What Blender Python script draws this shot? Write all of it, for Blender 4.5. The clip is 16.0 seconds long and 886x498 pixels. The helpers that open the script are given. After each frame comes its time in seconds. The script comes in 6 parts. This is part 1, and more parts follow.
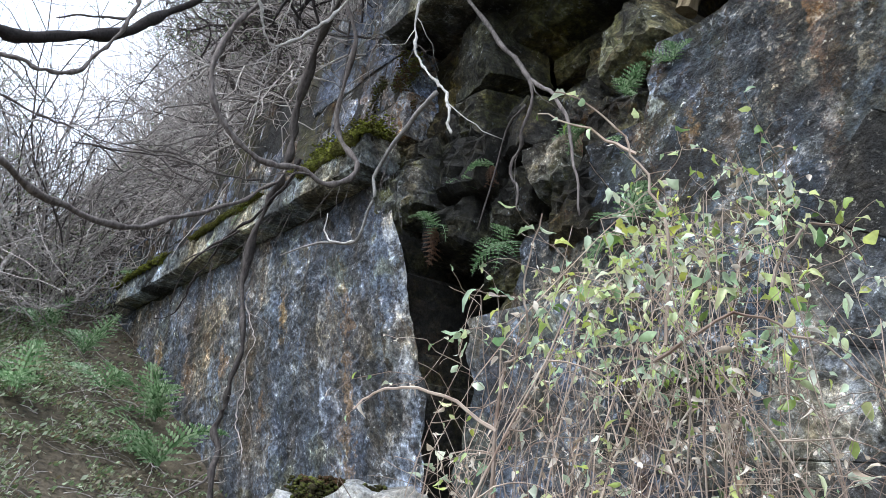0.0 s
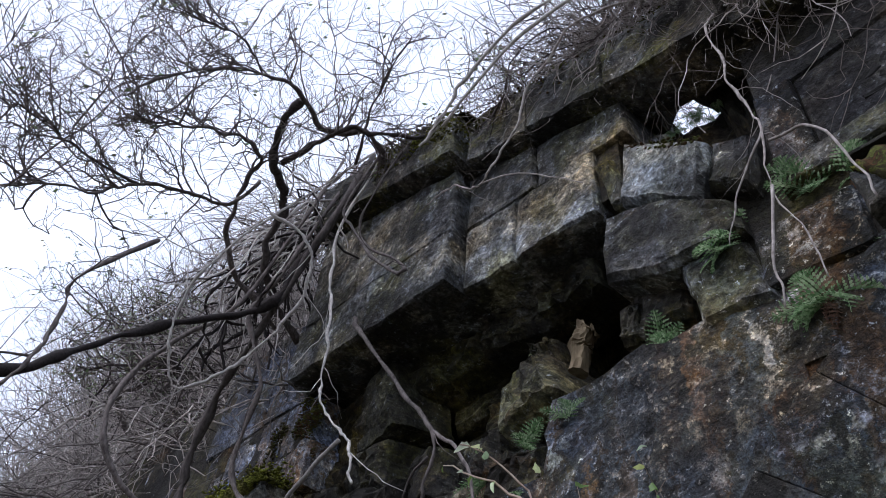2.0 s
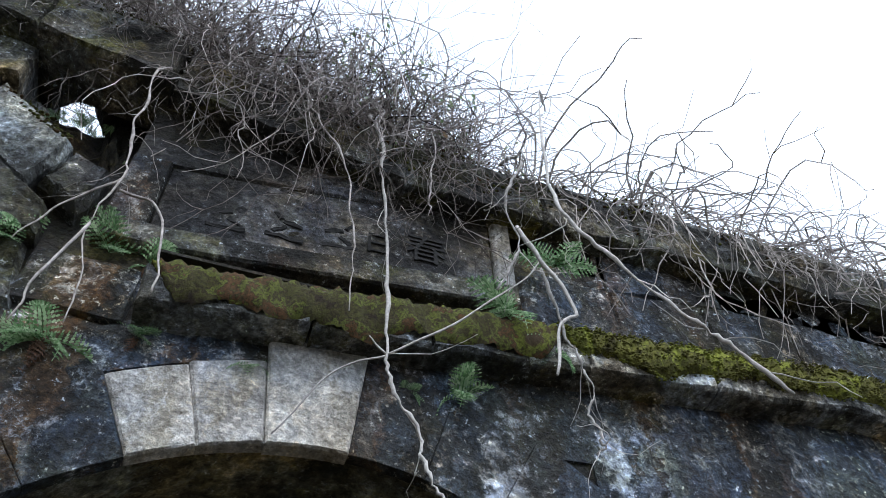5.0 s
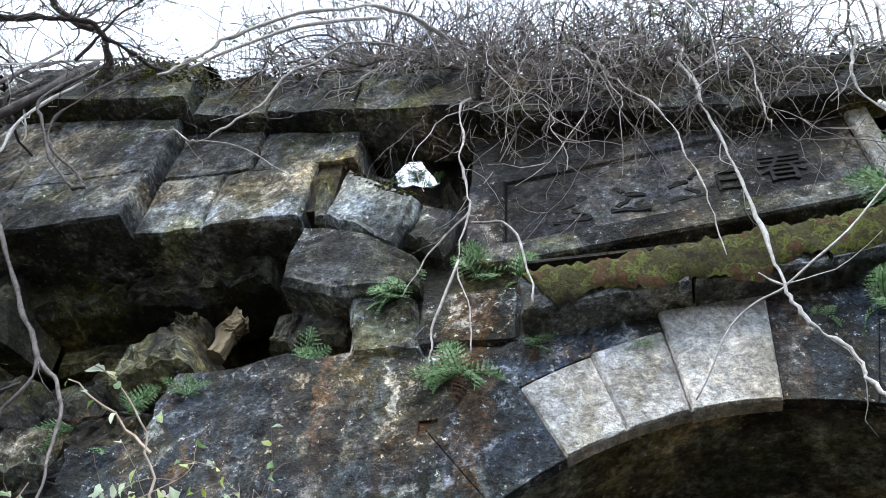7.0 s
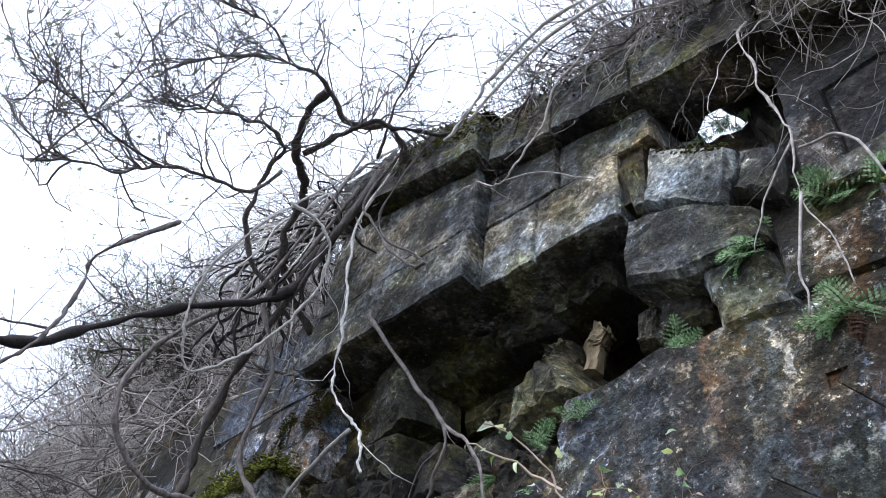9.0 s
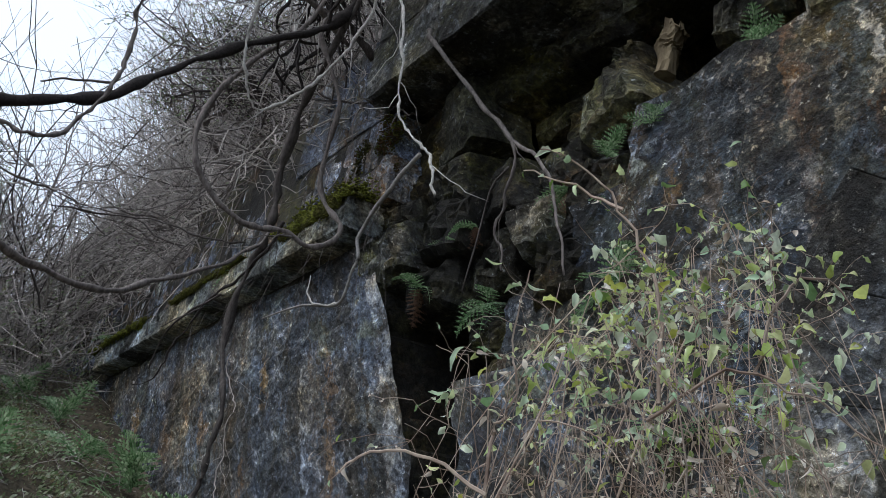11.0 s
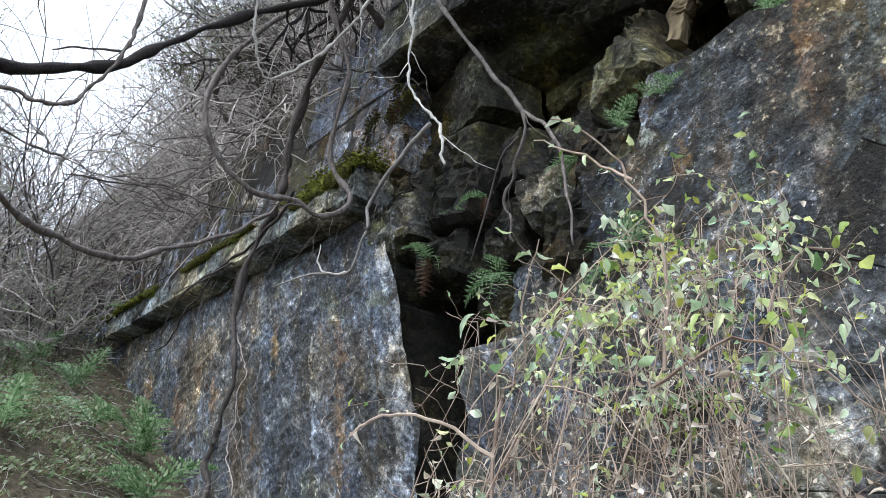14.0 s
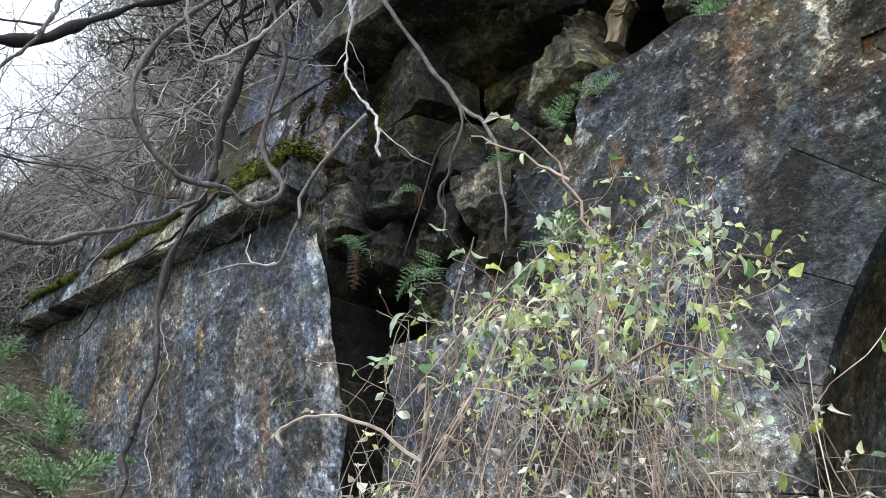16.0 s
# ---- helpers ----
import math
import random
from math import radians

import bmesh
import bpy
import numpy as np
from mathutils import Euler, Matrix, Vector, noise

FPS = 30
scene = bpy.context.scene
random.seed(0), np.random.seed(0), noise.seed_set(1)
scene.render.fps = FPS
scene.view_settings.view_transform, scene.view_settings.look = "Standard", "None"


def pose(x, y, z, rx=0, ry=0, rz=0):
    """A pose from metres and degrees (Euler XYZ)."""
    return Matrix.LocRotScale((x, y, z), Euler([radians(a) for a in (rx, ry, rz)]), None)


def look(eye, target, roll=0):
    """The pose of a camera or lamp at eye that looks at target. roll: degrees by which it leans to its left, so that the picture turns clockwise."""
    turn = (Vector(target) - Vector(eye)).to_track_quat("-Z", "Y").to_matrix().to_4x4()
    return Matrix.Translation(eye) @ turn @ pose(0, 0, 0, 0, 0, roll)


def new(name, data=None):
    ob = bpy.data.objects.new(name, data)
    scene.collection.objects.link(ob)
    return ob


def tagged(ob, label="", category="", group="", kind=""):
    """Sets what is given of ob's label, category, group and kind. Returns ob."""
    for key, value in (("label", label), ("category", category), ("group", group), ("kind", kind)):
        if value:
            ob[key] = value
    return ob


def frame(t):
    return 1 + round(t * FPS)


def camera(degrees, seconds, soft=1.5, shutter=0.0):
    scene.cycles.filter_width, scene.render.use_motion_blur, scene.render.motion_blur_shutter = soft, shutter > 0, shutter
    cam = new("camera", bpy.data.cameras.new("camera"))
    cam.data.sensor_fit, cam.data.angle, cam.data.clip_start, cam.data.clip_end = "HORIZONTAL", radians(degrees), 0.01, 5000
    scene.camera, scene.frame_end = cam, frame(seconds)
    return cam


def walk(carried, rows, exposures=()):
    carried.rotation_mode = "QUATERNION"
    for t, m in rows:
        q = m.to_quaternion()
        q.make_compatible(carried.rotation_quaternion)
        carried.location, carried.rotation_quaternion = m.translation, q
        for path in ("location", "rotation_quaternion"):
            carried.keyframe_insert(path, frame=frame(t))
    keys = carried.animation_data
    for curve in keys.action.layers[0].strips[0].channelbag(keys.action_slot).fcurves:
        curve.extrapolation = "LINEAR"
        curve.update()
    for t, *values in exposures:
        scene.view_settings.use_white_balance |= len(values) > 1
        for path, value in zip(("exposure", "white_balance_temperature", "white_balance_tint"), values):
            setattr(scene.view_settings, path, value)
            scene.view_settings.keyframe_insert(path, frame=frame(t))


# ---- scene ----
cam = camera(57.1, 16.0, 0.7)
PATH = [
    (0, (-0.436, -2.756, 1.573), (-1.956, -1.681, 2.303), 7.00),
    (0.5, (-0.430, -2.761, 1.567), (-1.927, -1.717, 2.385), 7.00),
    (1, (-0.425, -2.764, 1.566), (-1.785, -1.854, 2.716), 8.20),
    (1.5, (-0.425, -2.764, 1.566), (-1.611, -1.949, 2.955), 8.80),
    (2, (-0.408, -2.798, 1.541), (-1.465, -1.907, 2.987), 6.30),
    (2.5, (-0.396, -2.825, 1.515), (-1.253, -1.789, 2.996), 4.70),
    (3, (-0.378, -2.855, 1.484), (-0.899, -1.665, 3.005), 2.90),
    (3.5, (-0.350, -2.898, 1.446), (-0.519, -1.648, 2.998), 2.40),
    (3.7, (-0.357, -2.912, 1.460), (-0.386, -1.655, 3.015), 2.40),
    (4.2, (-0.387, -2.895, 1.451), (-0.122, -1.676, 3.015), 0.98),
    (4.75, (-0.419, -2.875, 1.442), (0.018, -1.719, 3.013), -1.92),
    (5.3, (-0.451, -2.856, 1.432), (-0.020, -1.702, 3.007), -3.17),
    (5.8, (-0.481, -2.839, 1.423), (-0.237, -1.626, 2.994), -0.20),
    (6, (-0.478, -2.834, 1.431), (-0.352, -1.598, 2.999), 2.10),
    (6.5, (-0.481, -2.830, 1.441), (-0.620, -1.576, 2.992), 5.00),
    (7, (-0.487, -2.818, 1.453), (-0.857, -1.583, 2.982), 6.10),
    (7.5, (-0.487, -2.814, 1.459), (-1.081, -1.637, 2.963), 7.50),
    (8, (-0.485, -2.812, 1.460), (-1.285, -1.729, 2.939), 8.90),
    (8.2, (-0.480, -2.818, 1.454), (-1.354, -1.779, 2.923), 9.40),
    (8.9, (-0.475, -2.793, 1.493), (-1.528, -1.915, 2.949), 10.23),
    (9.6, (-0.471, -2.769, 1.532), (-1.633, -1.965, 2.947), 9.74),
    (10.3, (-0.466, -2.744, 1.571), (-1.777, -1.855, 2.792), 8.70),
    (10.5, (-0.459, -2.747, 1.568), (-1.819, -1.807, 2.693), 8.40),
    (11, (-0.464, -2.743, 1.571), (-1.918, -1.686, 2.448), 6.40),
    (11.5, (-0.457, -2.749, 1.566), (-1.933, -1.671, 2.378), 5.70),
    (12, (-0.457, -2.750, 1.565), (-1.933, -1.670, 2.374), 5.80),
    (12.5, (-0.463, -2.745, 1.570), (-1.940, -1.666, 2.379), 6.10),
    (13, (-0.464, -2.744, 1.571), (-1.944, -1.672, 2.382), 6.30),
    (13.5, (-0.457, -2.751, 1.565), (-1.940, -1.681, 2.375), 6.60),
    (14, (-0.449, -2.757, 1.559), (-1.937, -1.692, 2.367), 6.80),
    (14.5, (-0.448, -2.759, 1.558), (-1.942, -1.695, 2.355), 6.90),
    (15, (-0.450, -2.756, 1.560), (-1.937, -1.685, 2.361), 6.90),
    (15.5, (-0.470, -2.742, 1.573), (-1.903, -1.598, 2.373), 6.10),
    (16, (-0.482, -2.731, 1.584), (-1.867, -1.538, 2.395), 6.40),
]
EXPOSURES = [(0.0, 0.95, 6180, 10), (0.7, 0.95, 6180, 10), (1.5, 0.28, 6050, 13), (2.0, 0.0, 6100, 19), (2.5, 0.0, 6150, 20), (3.0, 0.55, 6100, 13), (3.5, 1.25, 6000, 10), (6.0, 0.15, 5980, 10), (6.5, 0.75, 6020, 9), (7.0, 1.12, 6020, 9), (8.0, 1.5, 5960, 10), (10.3, -0.15, 6120, 16), (11.0, -0.1, 6250, 10), (11.6, 0.25, 6300, 10), (12.0, 0.5, 6330, 10), (12.6, 0.8, 6300, 9), (16.0, 0.93, 6300, 9)]
walk(cam, [(t, look(eye, target, roll)) for t, eye, target, roll in PATH], EXPOSURES)

# ---- sky and sun: bright overcast ----
world = bpy.data.worlds.new("sky")
scene.world = world
world.use_nodes = True
wn = world.node_tree.nodes
wl = world.node_tree.links
bg = wn["Background"]
sky = wn.new("ShaderNodeTexSky")
sky.sky_type = "NISHITA"
sky.sun_disc = False
sky.sun_elevation = radians(52)
sky.sun_rotation = radians(200)
sky.dust_density = 4.0
cloud = wn.new("ShaderNodeMix")
cloud.data_type = "RGBA"
cloud.inputs[0].default_value = 0.65
cloud.inputs[7].default_value = (11.6, 12.7, 14.2, 1)
wl.new(sky.outputs[0], cloud.inputs[6])
wl.new(cloud.outputs[2], bg.inputs[0])
bg.inputs[1].default_value = 0.13
sun = new("sun", bpy.data.lights.new("sun", "SUN"))
sun.data.energy = 1.2
sun.data.angle = radians(14)
sun.data.color = (1.0, 0.98, 0.95)
sun.matrix_world = look((-3, -14, 20), (-2, 0, 3))

# ---- materials ----
def nodes_of(name, rough=0.85):
    m = bpy.data.materials.new(name)
    m.use_nodes = True
    t = m.node_tree
    b = t.nodes["Principled BSDF"]
    b.inputs["Roughness"].default_value = rough
    b.inputs["Specular IOR Level"].default_value = 0.3
    return m, t.nodes, t.links, b


def noise_at(n, l, coord, scale, detail=4, rough=0.6, stretch=None):
    if stretch:
        mp = n.new("ShaderNodeMapping")
        mp.inputs["Scale"].default_value = stretch
        l.new(coord, mp.inputs[0])
        coord = mp.outputs[0]
    t = n.new("ShaderNodeTexNoise")
    t.inputs["Scale"].default_value = scale
    t.inputs["Detail"].default_value = detail
    t.inputs["Roughness"].default_value = rough
    l.new(coord, t.inputs["Vector"])
    return t.outputs["Fac"]


def ramp(n, l, fac, a, b, ca=(0, 0, 0), cb=(1, 1, 1)):
    r = n.new("ShaderNodeValToRGB")
    r.color_ramp.elements[0].position, r.color_ramp.elements[1].position = a, b
    r.color_ramp.elements[0].color, r.color_ramp.elements[1].color = (*ca, 1), (*cb, 1)
    l.new(fac, r.inputs[0])
    return r.outputs[0]


def mix(n, l, fac, a, b, mode="MIX"):
    m = n.new("ShaderNodeMix")
    m.data_type, m.blend_type = "RGBA", mode
    for socket, v in ((m.inputs[0], fac), (m.inputs[6], a), (m.inputs[7], b)):
        if isinstance(v, (int, float)):
            socket.default_value = v
        elif isinstance(v, tuple):
            socket.default_value = (*v, 1)
        else:
            l.new(v, socket)
    return m.outputs[2]


def times(n, l, a, b):
    m = n.new("ShaderNodeMath")
    m.operation = "MULTIPLY"
    l.new(a, m.inputs[0])
    if isinstance(b, (int, float)):
        m.inputs[1].default_value = b
    else:
        l.new(b, m.inputs[1])
    return m.outputs[0]


def bumped(n, l, b, height, strength, distance):
    u = n.new("ShaderNodeBump")
    u.inputs["Strength"].default_value = strength
    u.inputs["Distance"].default_value = distance
    l.new(height, u.inputs["Height"])
    l.new(u.outputs[0], b.inputs["Normal"])


def stops(n, l, fac, rows):
    """A colour ramp with many stops."""
    r = n.new("ShaderNodeValToRGB")
    e = r.color_ramp.elements
    e[0].position, e[0].color = rows[0][0], (*rows[0][1], 1)
    e[1].position, e[1].color = rows[-1][0], (*rows[-1][1], 1)
    for q, col in rows[1:-1]:
        e.new(q).color = (*col, 1)
    l.new(fac, r.inputs[0])
    return r.outputs[0]


def run_mask(n, l, p, rough, spots):
    """Where minerals have run down a wall: ragged upright patches (x, z, half width, half height)."""
    xyz = n.new("ShaderNodeSeparateXYZ")
    l.new(p, xyz.inputs[0])
    def op(kind, a, b):
        m = n.new("ShaderNodeMath")
        m.operation = kind
        for k, q in enumerate((a, b)):
            if isinstance(q, (int, float)):
                m.inputs[k].default_value = q
            else:
                l.new(q, m.inputs[k])
        return m.outputs[0]
    total = 0.0
    for x, z, w, h in spots:
        u = op("ABSOLUTE", op("MULTIPLY", op("SUBTRACT", xyz.outputs[0], x + 0.25), 1 / w), 0.0)
        v = op("ABSOLUTE", op("MULTIPLY", op("SUBTRACT", xyz.outputs[2], z + 0.25), 1 / h), 0.0)
        far = op("MAXIMUM", op("ADD", u, op("MULTIPLY", v, 0.45)), v)
        total = op("MAXIMUM", op("SUBTRACT", 1.0, far), total)
    return ramp(n, l, op("ADD", total, op("MULTIPLY", op("SUBTRACT", rough, 0.5), 3.6)), 0.25, 0.62)


# where lime and iron have run down: along the wall, height, half width, half height
PORTAL_LIME = [(0.95, 3.5, 0.2, 0.6), (-1.5, 3.9, 0.05, 0.25), (1.55, 3.9, 0.1, 0.4), (-2.7, 3.8, 0.05, 0.2)]
PORTAL_OCHRE = [(-0.75, 3.85, 0.2, 0.09), (-1.9, 3.95, 0.05, 0.06), (-2.5, 3.6, 0.05, 0.15), (-0.5, 4.05, 0.3, 0.06)]
WING_LIME = [(-3.52, 3.25, 0.26, 0.3), (-3.6, 2.6, 0.16, 0.5), (-3.62, 3.75, 0.16, 0.3), (-4.68, 3.3, 0.05, 0.35), (-4.66, 2.7, 0.1, 0.4), (-5.6, 3.2, 0.04, 0.15), (-3.75, 2.1, 0.3, 0.25)]
WING_OCHRE = [(-4.3, 2.5, 0.12, 0.75), (-4.28, 3.2, 0.07, 0.4), (-7.4, 3.1, 0.2, 0.35), (-6.5, 3.1, 0.16, 0.3), (-5.64, 2.6, 0.08, 0.25), (-8.3, 3.4, 0.2, 0.3), (-5.3, 3.4, 0.1, 0.4)]
TOP_LIME = [(-11.0, 4.9, 0.35, 0.5), (-12.0, 5.2, 0.2, 0.6), (-9.0, 5.0, 0.2, 0.4)]
TOP_OCHRE = [(-10.4, 5.0, 0.3, 0.5), (-12.9, 5.0, 0.4, 0.6), (-5.5, 5.0, 0.3, 0.5), (-8.2, 4.9, 0.2, 0.3)]


def stone_material(name, rows, stretch=None, lichen=0.35, rust=0.4, moss=0.3, stain=0.5, runs=0.0, lean=0.0, lime=(), ochre=(), patchy=1.0):
    """Weathered sandstone. rows: the tones of its bands or blotches; over them stains, lichen, rust and moss, each at world size."""
    m, n, l, b = nodes_of(name, 0.85)
    p0 = n.new("ShaderNodeNewGeometry").outputs["Position"]
    if lean:
        # water runs askew down this wall
        xyz = n.new("ShaderNodeSeparateXYZ")
        l.new(p0, xyz.inputs[0])
        along = n.new("ShaderNodeMath")
        along.operation = "MULTIPLY_ADD"
        l.new(xyz.outputs[2], along.inputs[0])
        along.inputs[1].default_value = lean
        l.new(xyz.outputs[0], along.inputs[2])
        back = n.new("ShaderNodeCombineXYZ")
        l.new(along.outputs[0], back.inputs[0])
        l.new(xyz.outputs[1], back.inputs[1])
        l.new(xyz.outputs[2], back.inputs[2])
        p0 = back.outputs[0]
    warp = n.new("ShaderNodeTexNoise")
    warp.inputs["Scale"].default_value = 5.0
    warp.inputs["Detail"].default_value = 6
    warp.inputs["Roughness"].default_value = 0.75
    l.new(p0, warp.inputs["Vector"])
    shift = n.new("ShaderNodeVectorMath")
    shift.operation = "MULTIPLY_ADD"
    l.new(warp.outputs["Color"], shift.inputs[0])
    shift.inputs[1].default_value = (0.5, 0.5, 0.5)
    l.new(p0, shift.inputs[2])
    p = shift.outputs[0]
    info = n.new("ShaderNodeObjectInfo")
    base = noise_at(n, l, p, 1.0, 6, 0.6, stretch or (2.4, 2.4, 2.4))
    mottle = noise_at(n, l, p0, 6.0, 12, 0.76)
    grain = noise_at(n, l, p0, 45, 6, 0.8)
    spots = noise_at(n, l, p, 6.5, 10, 0.78)
    specks = noise_at(n, l, p0, 26, 6, 0.75)
    drip = noise_at(n, l, p, 1.0, 7, 0.65, (3.4, 2.0, 0.5))
    col = stops(n, l, base, rows)
    tone = ramp(n, l, info.outputs["Random"], 0.0, 1.0, (0.8, 0.8, 0.82), (1.18, 1.16, 1.12))
    col = mix(n, l, 1.0, col, tone, "MULTIPLY")
    col = mix(n, l, times(n, l, ramp(n, l, drip, 0.52, 0.62), stain), col, (0.022, 0.021, 0.022))
    rusty = times(n, l, ramp(n, l, noise_at(n, l, p, 1.7, 9, 0.7), 0.58, 0.68), rust)
    col = mix(n, l, rusty, col, (0.2, 0.085, 0.022))
    mossy = times(n, l, ramp(n, l, noise_at(n, l, p, 2.0, 9, 0.72), 0.5, 0.6), moss)
    col = mix(n, l, mossy, col, (0.075, 0.07, 0.014))
    if runs:
        thin = noise_at(n, l, p, 1.0, 5, 0.6, (9.0, 2.0, 0.28))
        col = mix(n, l, times(n, l, ramp(n, l, thin, 0.55, 0.72), 0.45 * runs), col, (0.27, 0.125, 0.035))
        milk = noise_at(n, l, p, 1.3, 6, 0.65, (7.0, 2.0, 0.3))
        col = mix(n, l, times(n, l, ramp(n, l, milk, 0.6, 0.7), runs), col, (0.34, 0.36, 0.4))
    if ochre:
        col = mix(n, l, times(n, l, run_mask(n, l, p, mottle, ochre), 0.65), col, (0.22, 0.125, 0.05))
    if lime:
        col = mix(n, l, times(n, l, run_mask(n, l, p, mottle, lime), 0.85), col, (0.42, 0.44, 0.47))
    pale = times(n, l, ramp(n, l, spots, 0.56, 0.63), lichen)
    col = mix(n, l, pale, col, (0.42, 0.43, 0.43))
    white = times(n, l, ramp(n, l, specks, 0.6, 0.65), min(1.0, lichen * 1.6))
    col = mix(n, l, white, col, (0.62, 0.63, 0.62))
    col = mix(n, l, 0.9 * patchy, col, ramp(n, l, mottle, 0.36, 0.64, (0.3, 0.3, 0.3), (1.75, 1.75, 1.75)), "MULTIPLY")
    col = mix(n, l, 0.9, col, ramp(n, l, grain, 0.36, 0.65, (0.5, 0.5, 0.5), (1.45, 1.45, 1.45)), "MULTIPLY")
    pits = noise_at(n, l, p0, 21, 5, 0.62)
    col = mix(n, l, 0.3 + 0.7 * patchy, col, stops(n, l, pits, [(0.34, (0.3, 0.3, 0.3)), (0.43, (0.72, 0.72, 0.72)), (0.52, (1.0, 1.0, 1.0)), (0.6, (1.35, 1.35, 1.35)), (0.68, (2.0, 2.0, 1.95))]), "MULTIPLY")
    tint = noise_at(n, l, p, 1.25, 5, 0.65)
    col = mix(n, l, patchy, col, stops(n, l, tint, [(0.36, (1.22, 1.02, 0.7)), (0.47, (1.0, 1.0, 0.96)), (0.55, (0.84, 0.95, 1.14)), (0.64, (1.02, 1.06, 0.82))]), "MULTIPLY")
    patch = noise_at(n, l, p, 1.5, 4, 0.6)
    low, high = (0.6, 1.3) if runs else (1 - 0.6 * patchy, 1 + 0.55 * patchy)
    col = mix(n, l, 1.0, col, ramp(n, l, patch, 0.45, 0.56, (low, low, low), (high, high, high)), "MULTIPLY")
    l.new(col, b.inputs["Base Color"])
    l.new(ramp(n, l, drip, 0.4, 0.65, (0.9, 0.9, 0.9), (0.55, 0.55, 0.55)), b.inputs["Roughness"])
    bumped(n, l, b, mix(n, l, 0.5, mix(n, l, 0.3, mottle, grain), pits), 1.0, 0.08)
    return m


def plain_material(name, a, c, scale=25, rough=0.8, bump=0.4, distance=0.006, per_island=False, stretch=None, translucent=0.0):
    """Two-toned surface with grain; tone varies by object, or by island in a joined mesh."""
    m, n, l, b = nodes_of(name, rough)
    co = n.new("ShaderNodeTexCoord").outputs["Object"]
    f = noise_at(n, l, co, scale, 4, 0.65, stretch)
    f2 = noise_at(n, l, co, scale * 0.18, 3, 0.6)
    col = mix(n, l, ramp(n, l, f, 0.32, 0.7), a, c)
    col = mix(n, l, 0.6, col, ramp(n, l, f2, 0.3, 0.7, (0.6, 0.6, 0.6), (1.35, 1.35, 1.35)), "MULTIPLY")
    rnd = n.new("ShaderNodeNewGeometry").outputs["Random Per Island"] if per_island else n.new("ShaderNodeObjectInfo").outputs["Random"]
    col = mix(n, l, 1.0, col, ramp(n, l, rnd, 0.0, 1.0, (0.55, 0.55, 0.55), (1.5, 1.5, 1.5)), "MULTIPLY")
    l.new(col, b.inputs["Base Color"])
    if translucent:
        b.inputs["Transmission Weight"].default_value = 0.0
        b.inputs["Subsurface Weight"].default_value = translucent
        b.inputs["Subsurface Radius"].default_value = (0.01, 0.012, 0.004)
    bumped(n, l, b, f, bump, distance)
    return m


def moss_material(name, tones):
    """Moss in patches of several tones, with a tufted surface."""
    m, n, l, b = nodes_of(name, 1.0)
    p = n.new("ShaderNodeNewGeometry").outputs["Position"]
    col = stops(n, l, noise_at(n, l, p, 3.0, 7, 0.68), tones)
    fine = noise_at(n, l, p, 60, 5, 0.75)
    col = mix(n, l, 0.9, col, ramp(n, l, fine, 0.35, 0.68, (0.5, 0.5, 0.5), (1.5, 1.5, 1.45)), "MULTIPLY")
    island = n.new("ShaderNodeNewGeometry").outputs["Random Per Island"]
    col = mix(n, l, 0.7, col, ramp(n, l, island, 0.0, 1.0, (0.85, 0.85, 0.85), (1.2, 1.2, 1.15)), "MULTIPLY")
    l.new(col, b.inputs["Base Color"])
    bumped(n, l, b, fine, 0.8, 0.012)
    return m


def leaf_material(name, tones, rough=0.5):
    """Leaf tissue: the tone is picked from the given ones by island or object; lets some light through."""
    m, n, l, b = nodes_of(name, rough)
    b.inputs["Specular IOR Level"].default_value = 0.7
    g = n.new("ShaderNodeNewGeometry")
    info = n.new("ShaderNodeObjectInfo")
    add = n.new("ShaderNodeMath")
    add.operation = "ADD"
    l.new(g.outputs["Random Per Island"], add.inputs[0])
    l.new(info.outputs["Random"], add.inputs[1])
    fr = n.new("ShaderNodeMath")
    fr.operation = "FRACT"
    l.new(add.outputs[0], fr.inputs[0])
    r = n.new("ShaderNodeValToRGB")
    r.color_ramp.elements[0].color = (*tones[0], 1)
    r.color_ramp.elements[1].color = (*tones[-1], 1)
    for i, c in enumerate(tones[1:-1], 1):
        r.color_ramp.elements.new(i / (len(tones) - 1)).color = (*c, 1)
    l.new(fr.outputs[0], r.inputs[0])
    co = n.new("ShaderNodeTexCoord").outputs["Object"]
    f = noise_at(n, l, co, 60, 3, 0.6)
    col = mix(n, l, 0.5, r.outputs[0], ramp(n, l, f, 0.3, 0.7, (0.65, 0.65, 0.6), (1.3, 1.3, 1.3)), "MULTIPLY")
    l.new(col, b.inputs["Base Color"])
    tr = n.new("ShaderNodeBsdfTranslucent")
    l.new(col, tr.inputs["Color"])
    ms = n.new("ShaderNodeMixShader")
    ms.inputs[0].default_value = 0.42
    l.new(b.outputs[0], ms.inputs[1])
    l.new(tr.outputs[0], ms.inputs[2])
    l.new(ms.outputs[0], n["Material Output"].inputs["Surface"])
    return m


BANDS = [(0.376, (0.055, 0.044, 0.036)), (0.438, (0.02, 0.02, 0.023)), (0.481, (0.082, 0.096, 0.135)), (0.512, (0.03, 0.03, 0.034)), (0.55, (0.12, 0.14, 0.185)), (0.581, (0.036, 0.034, 0.034)), (0.612, (0.075, 0.052, 0.036)), (0.655, (0.072, 0.078, 0.095))]
BLOTCHES = [(0.376, (0.0448, 0.043, 0.0404)), (0.45, (0.116, 0.112, 0.0987)), (0.5, (0.233, 0.229, 0.215)), (0.543, (0.0987, 0.0987, 0.0807)), (0.593, (0.296, 0.296, 0.287)), (0.655, (0.144, 0.144, 0.135))]
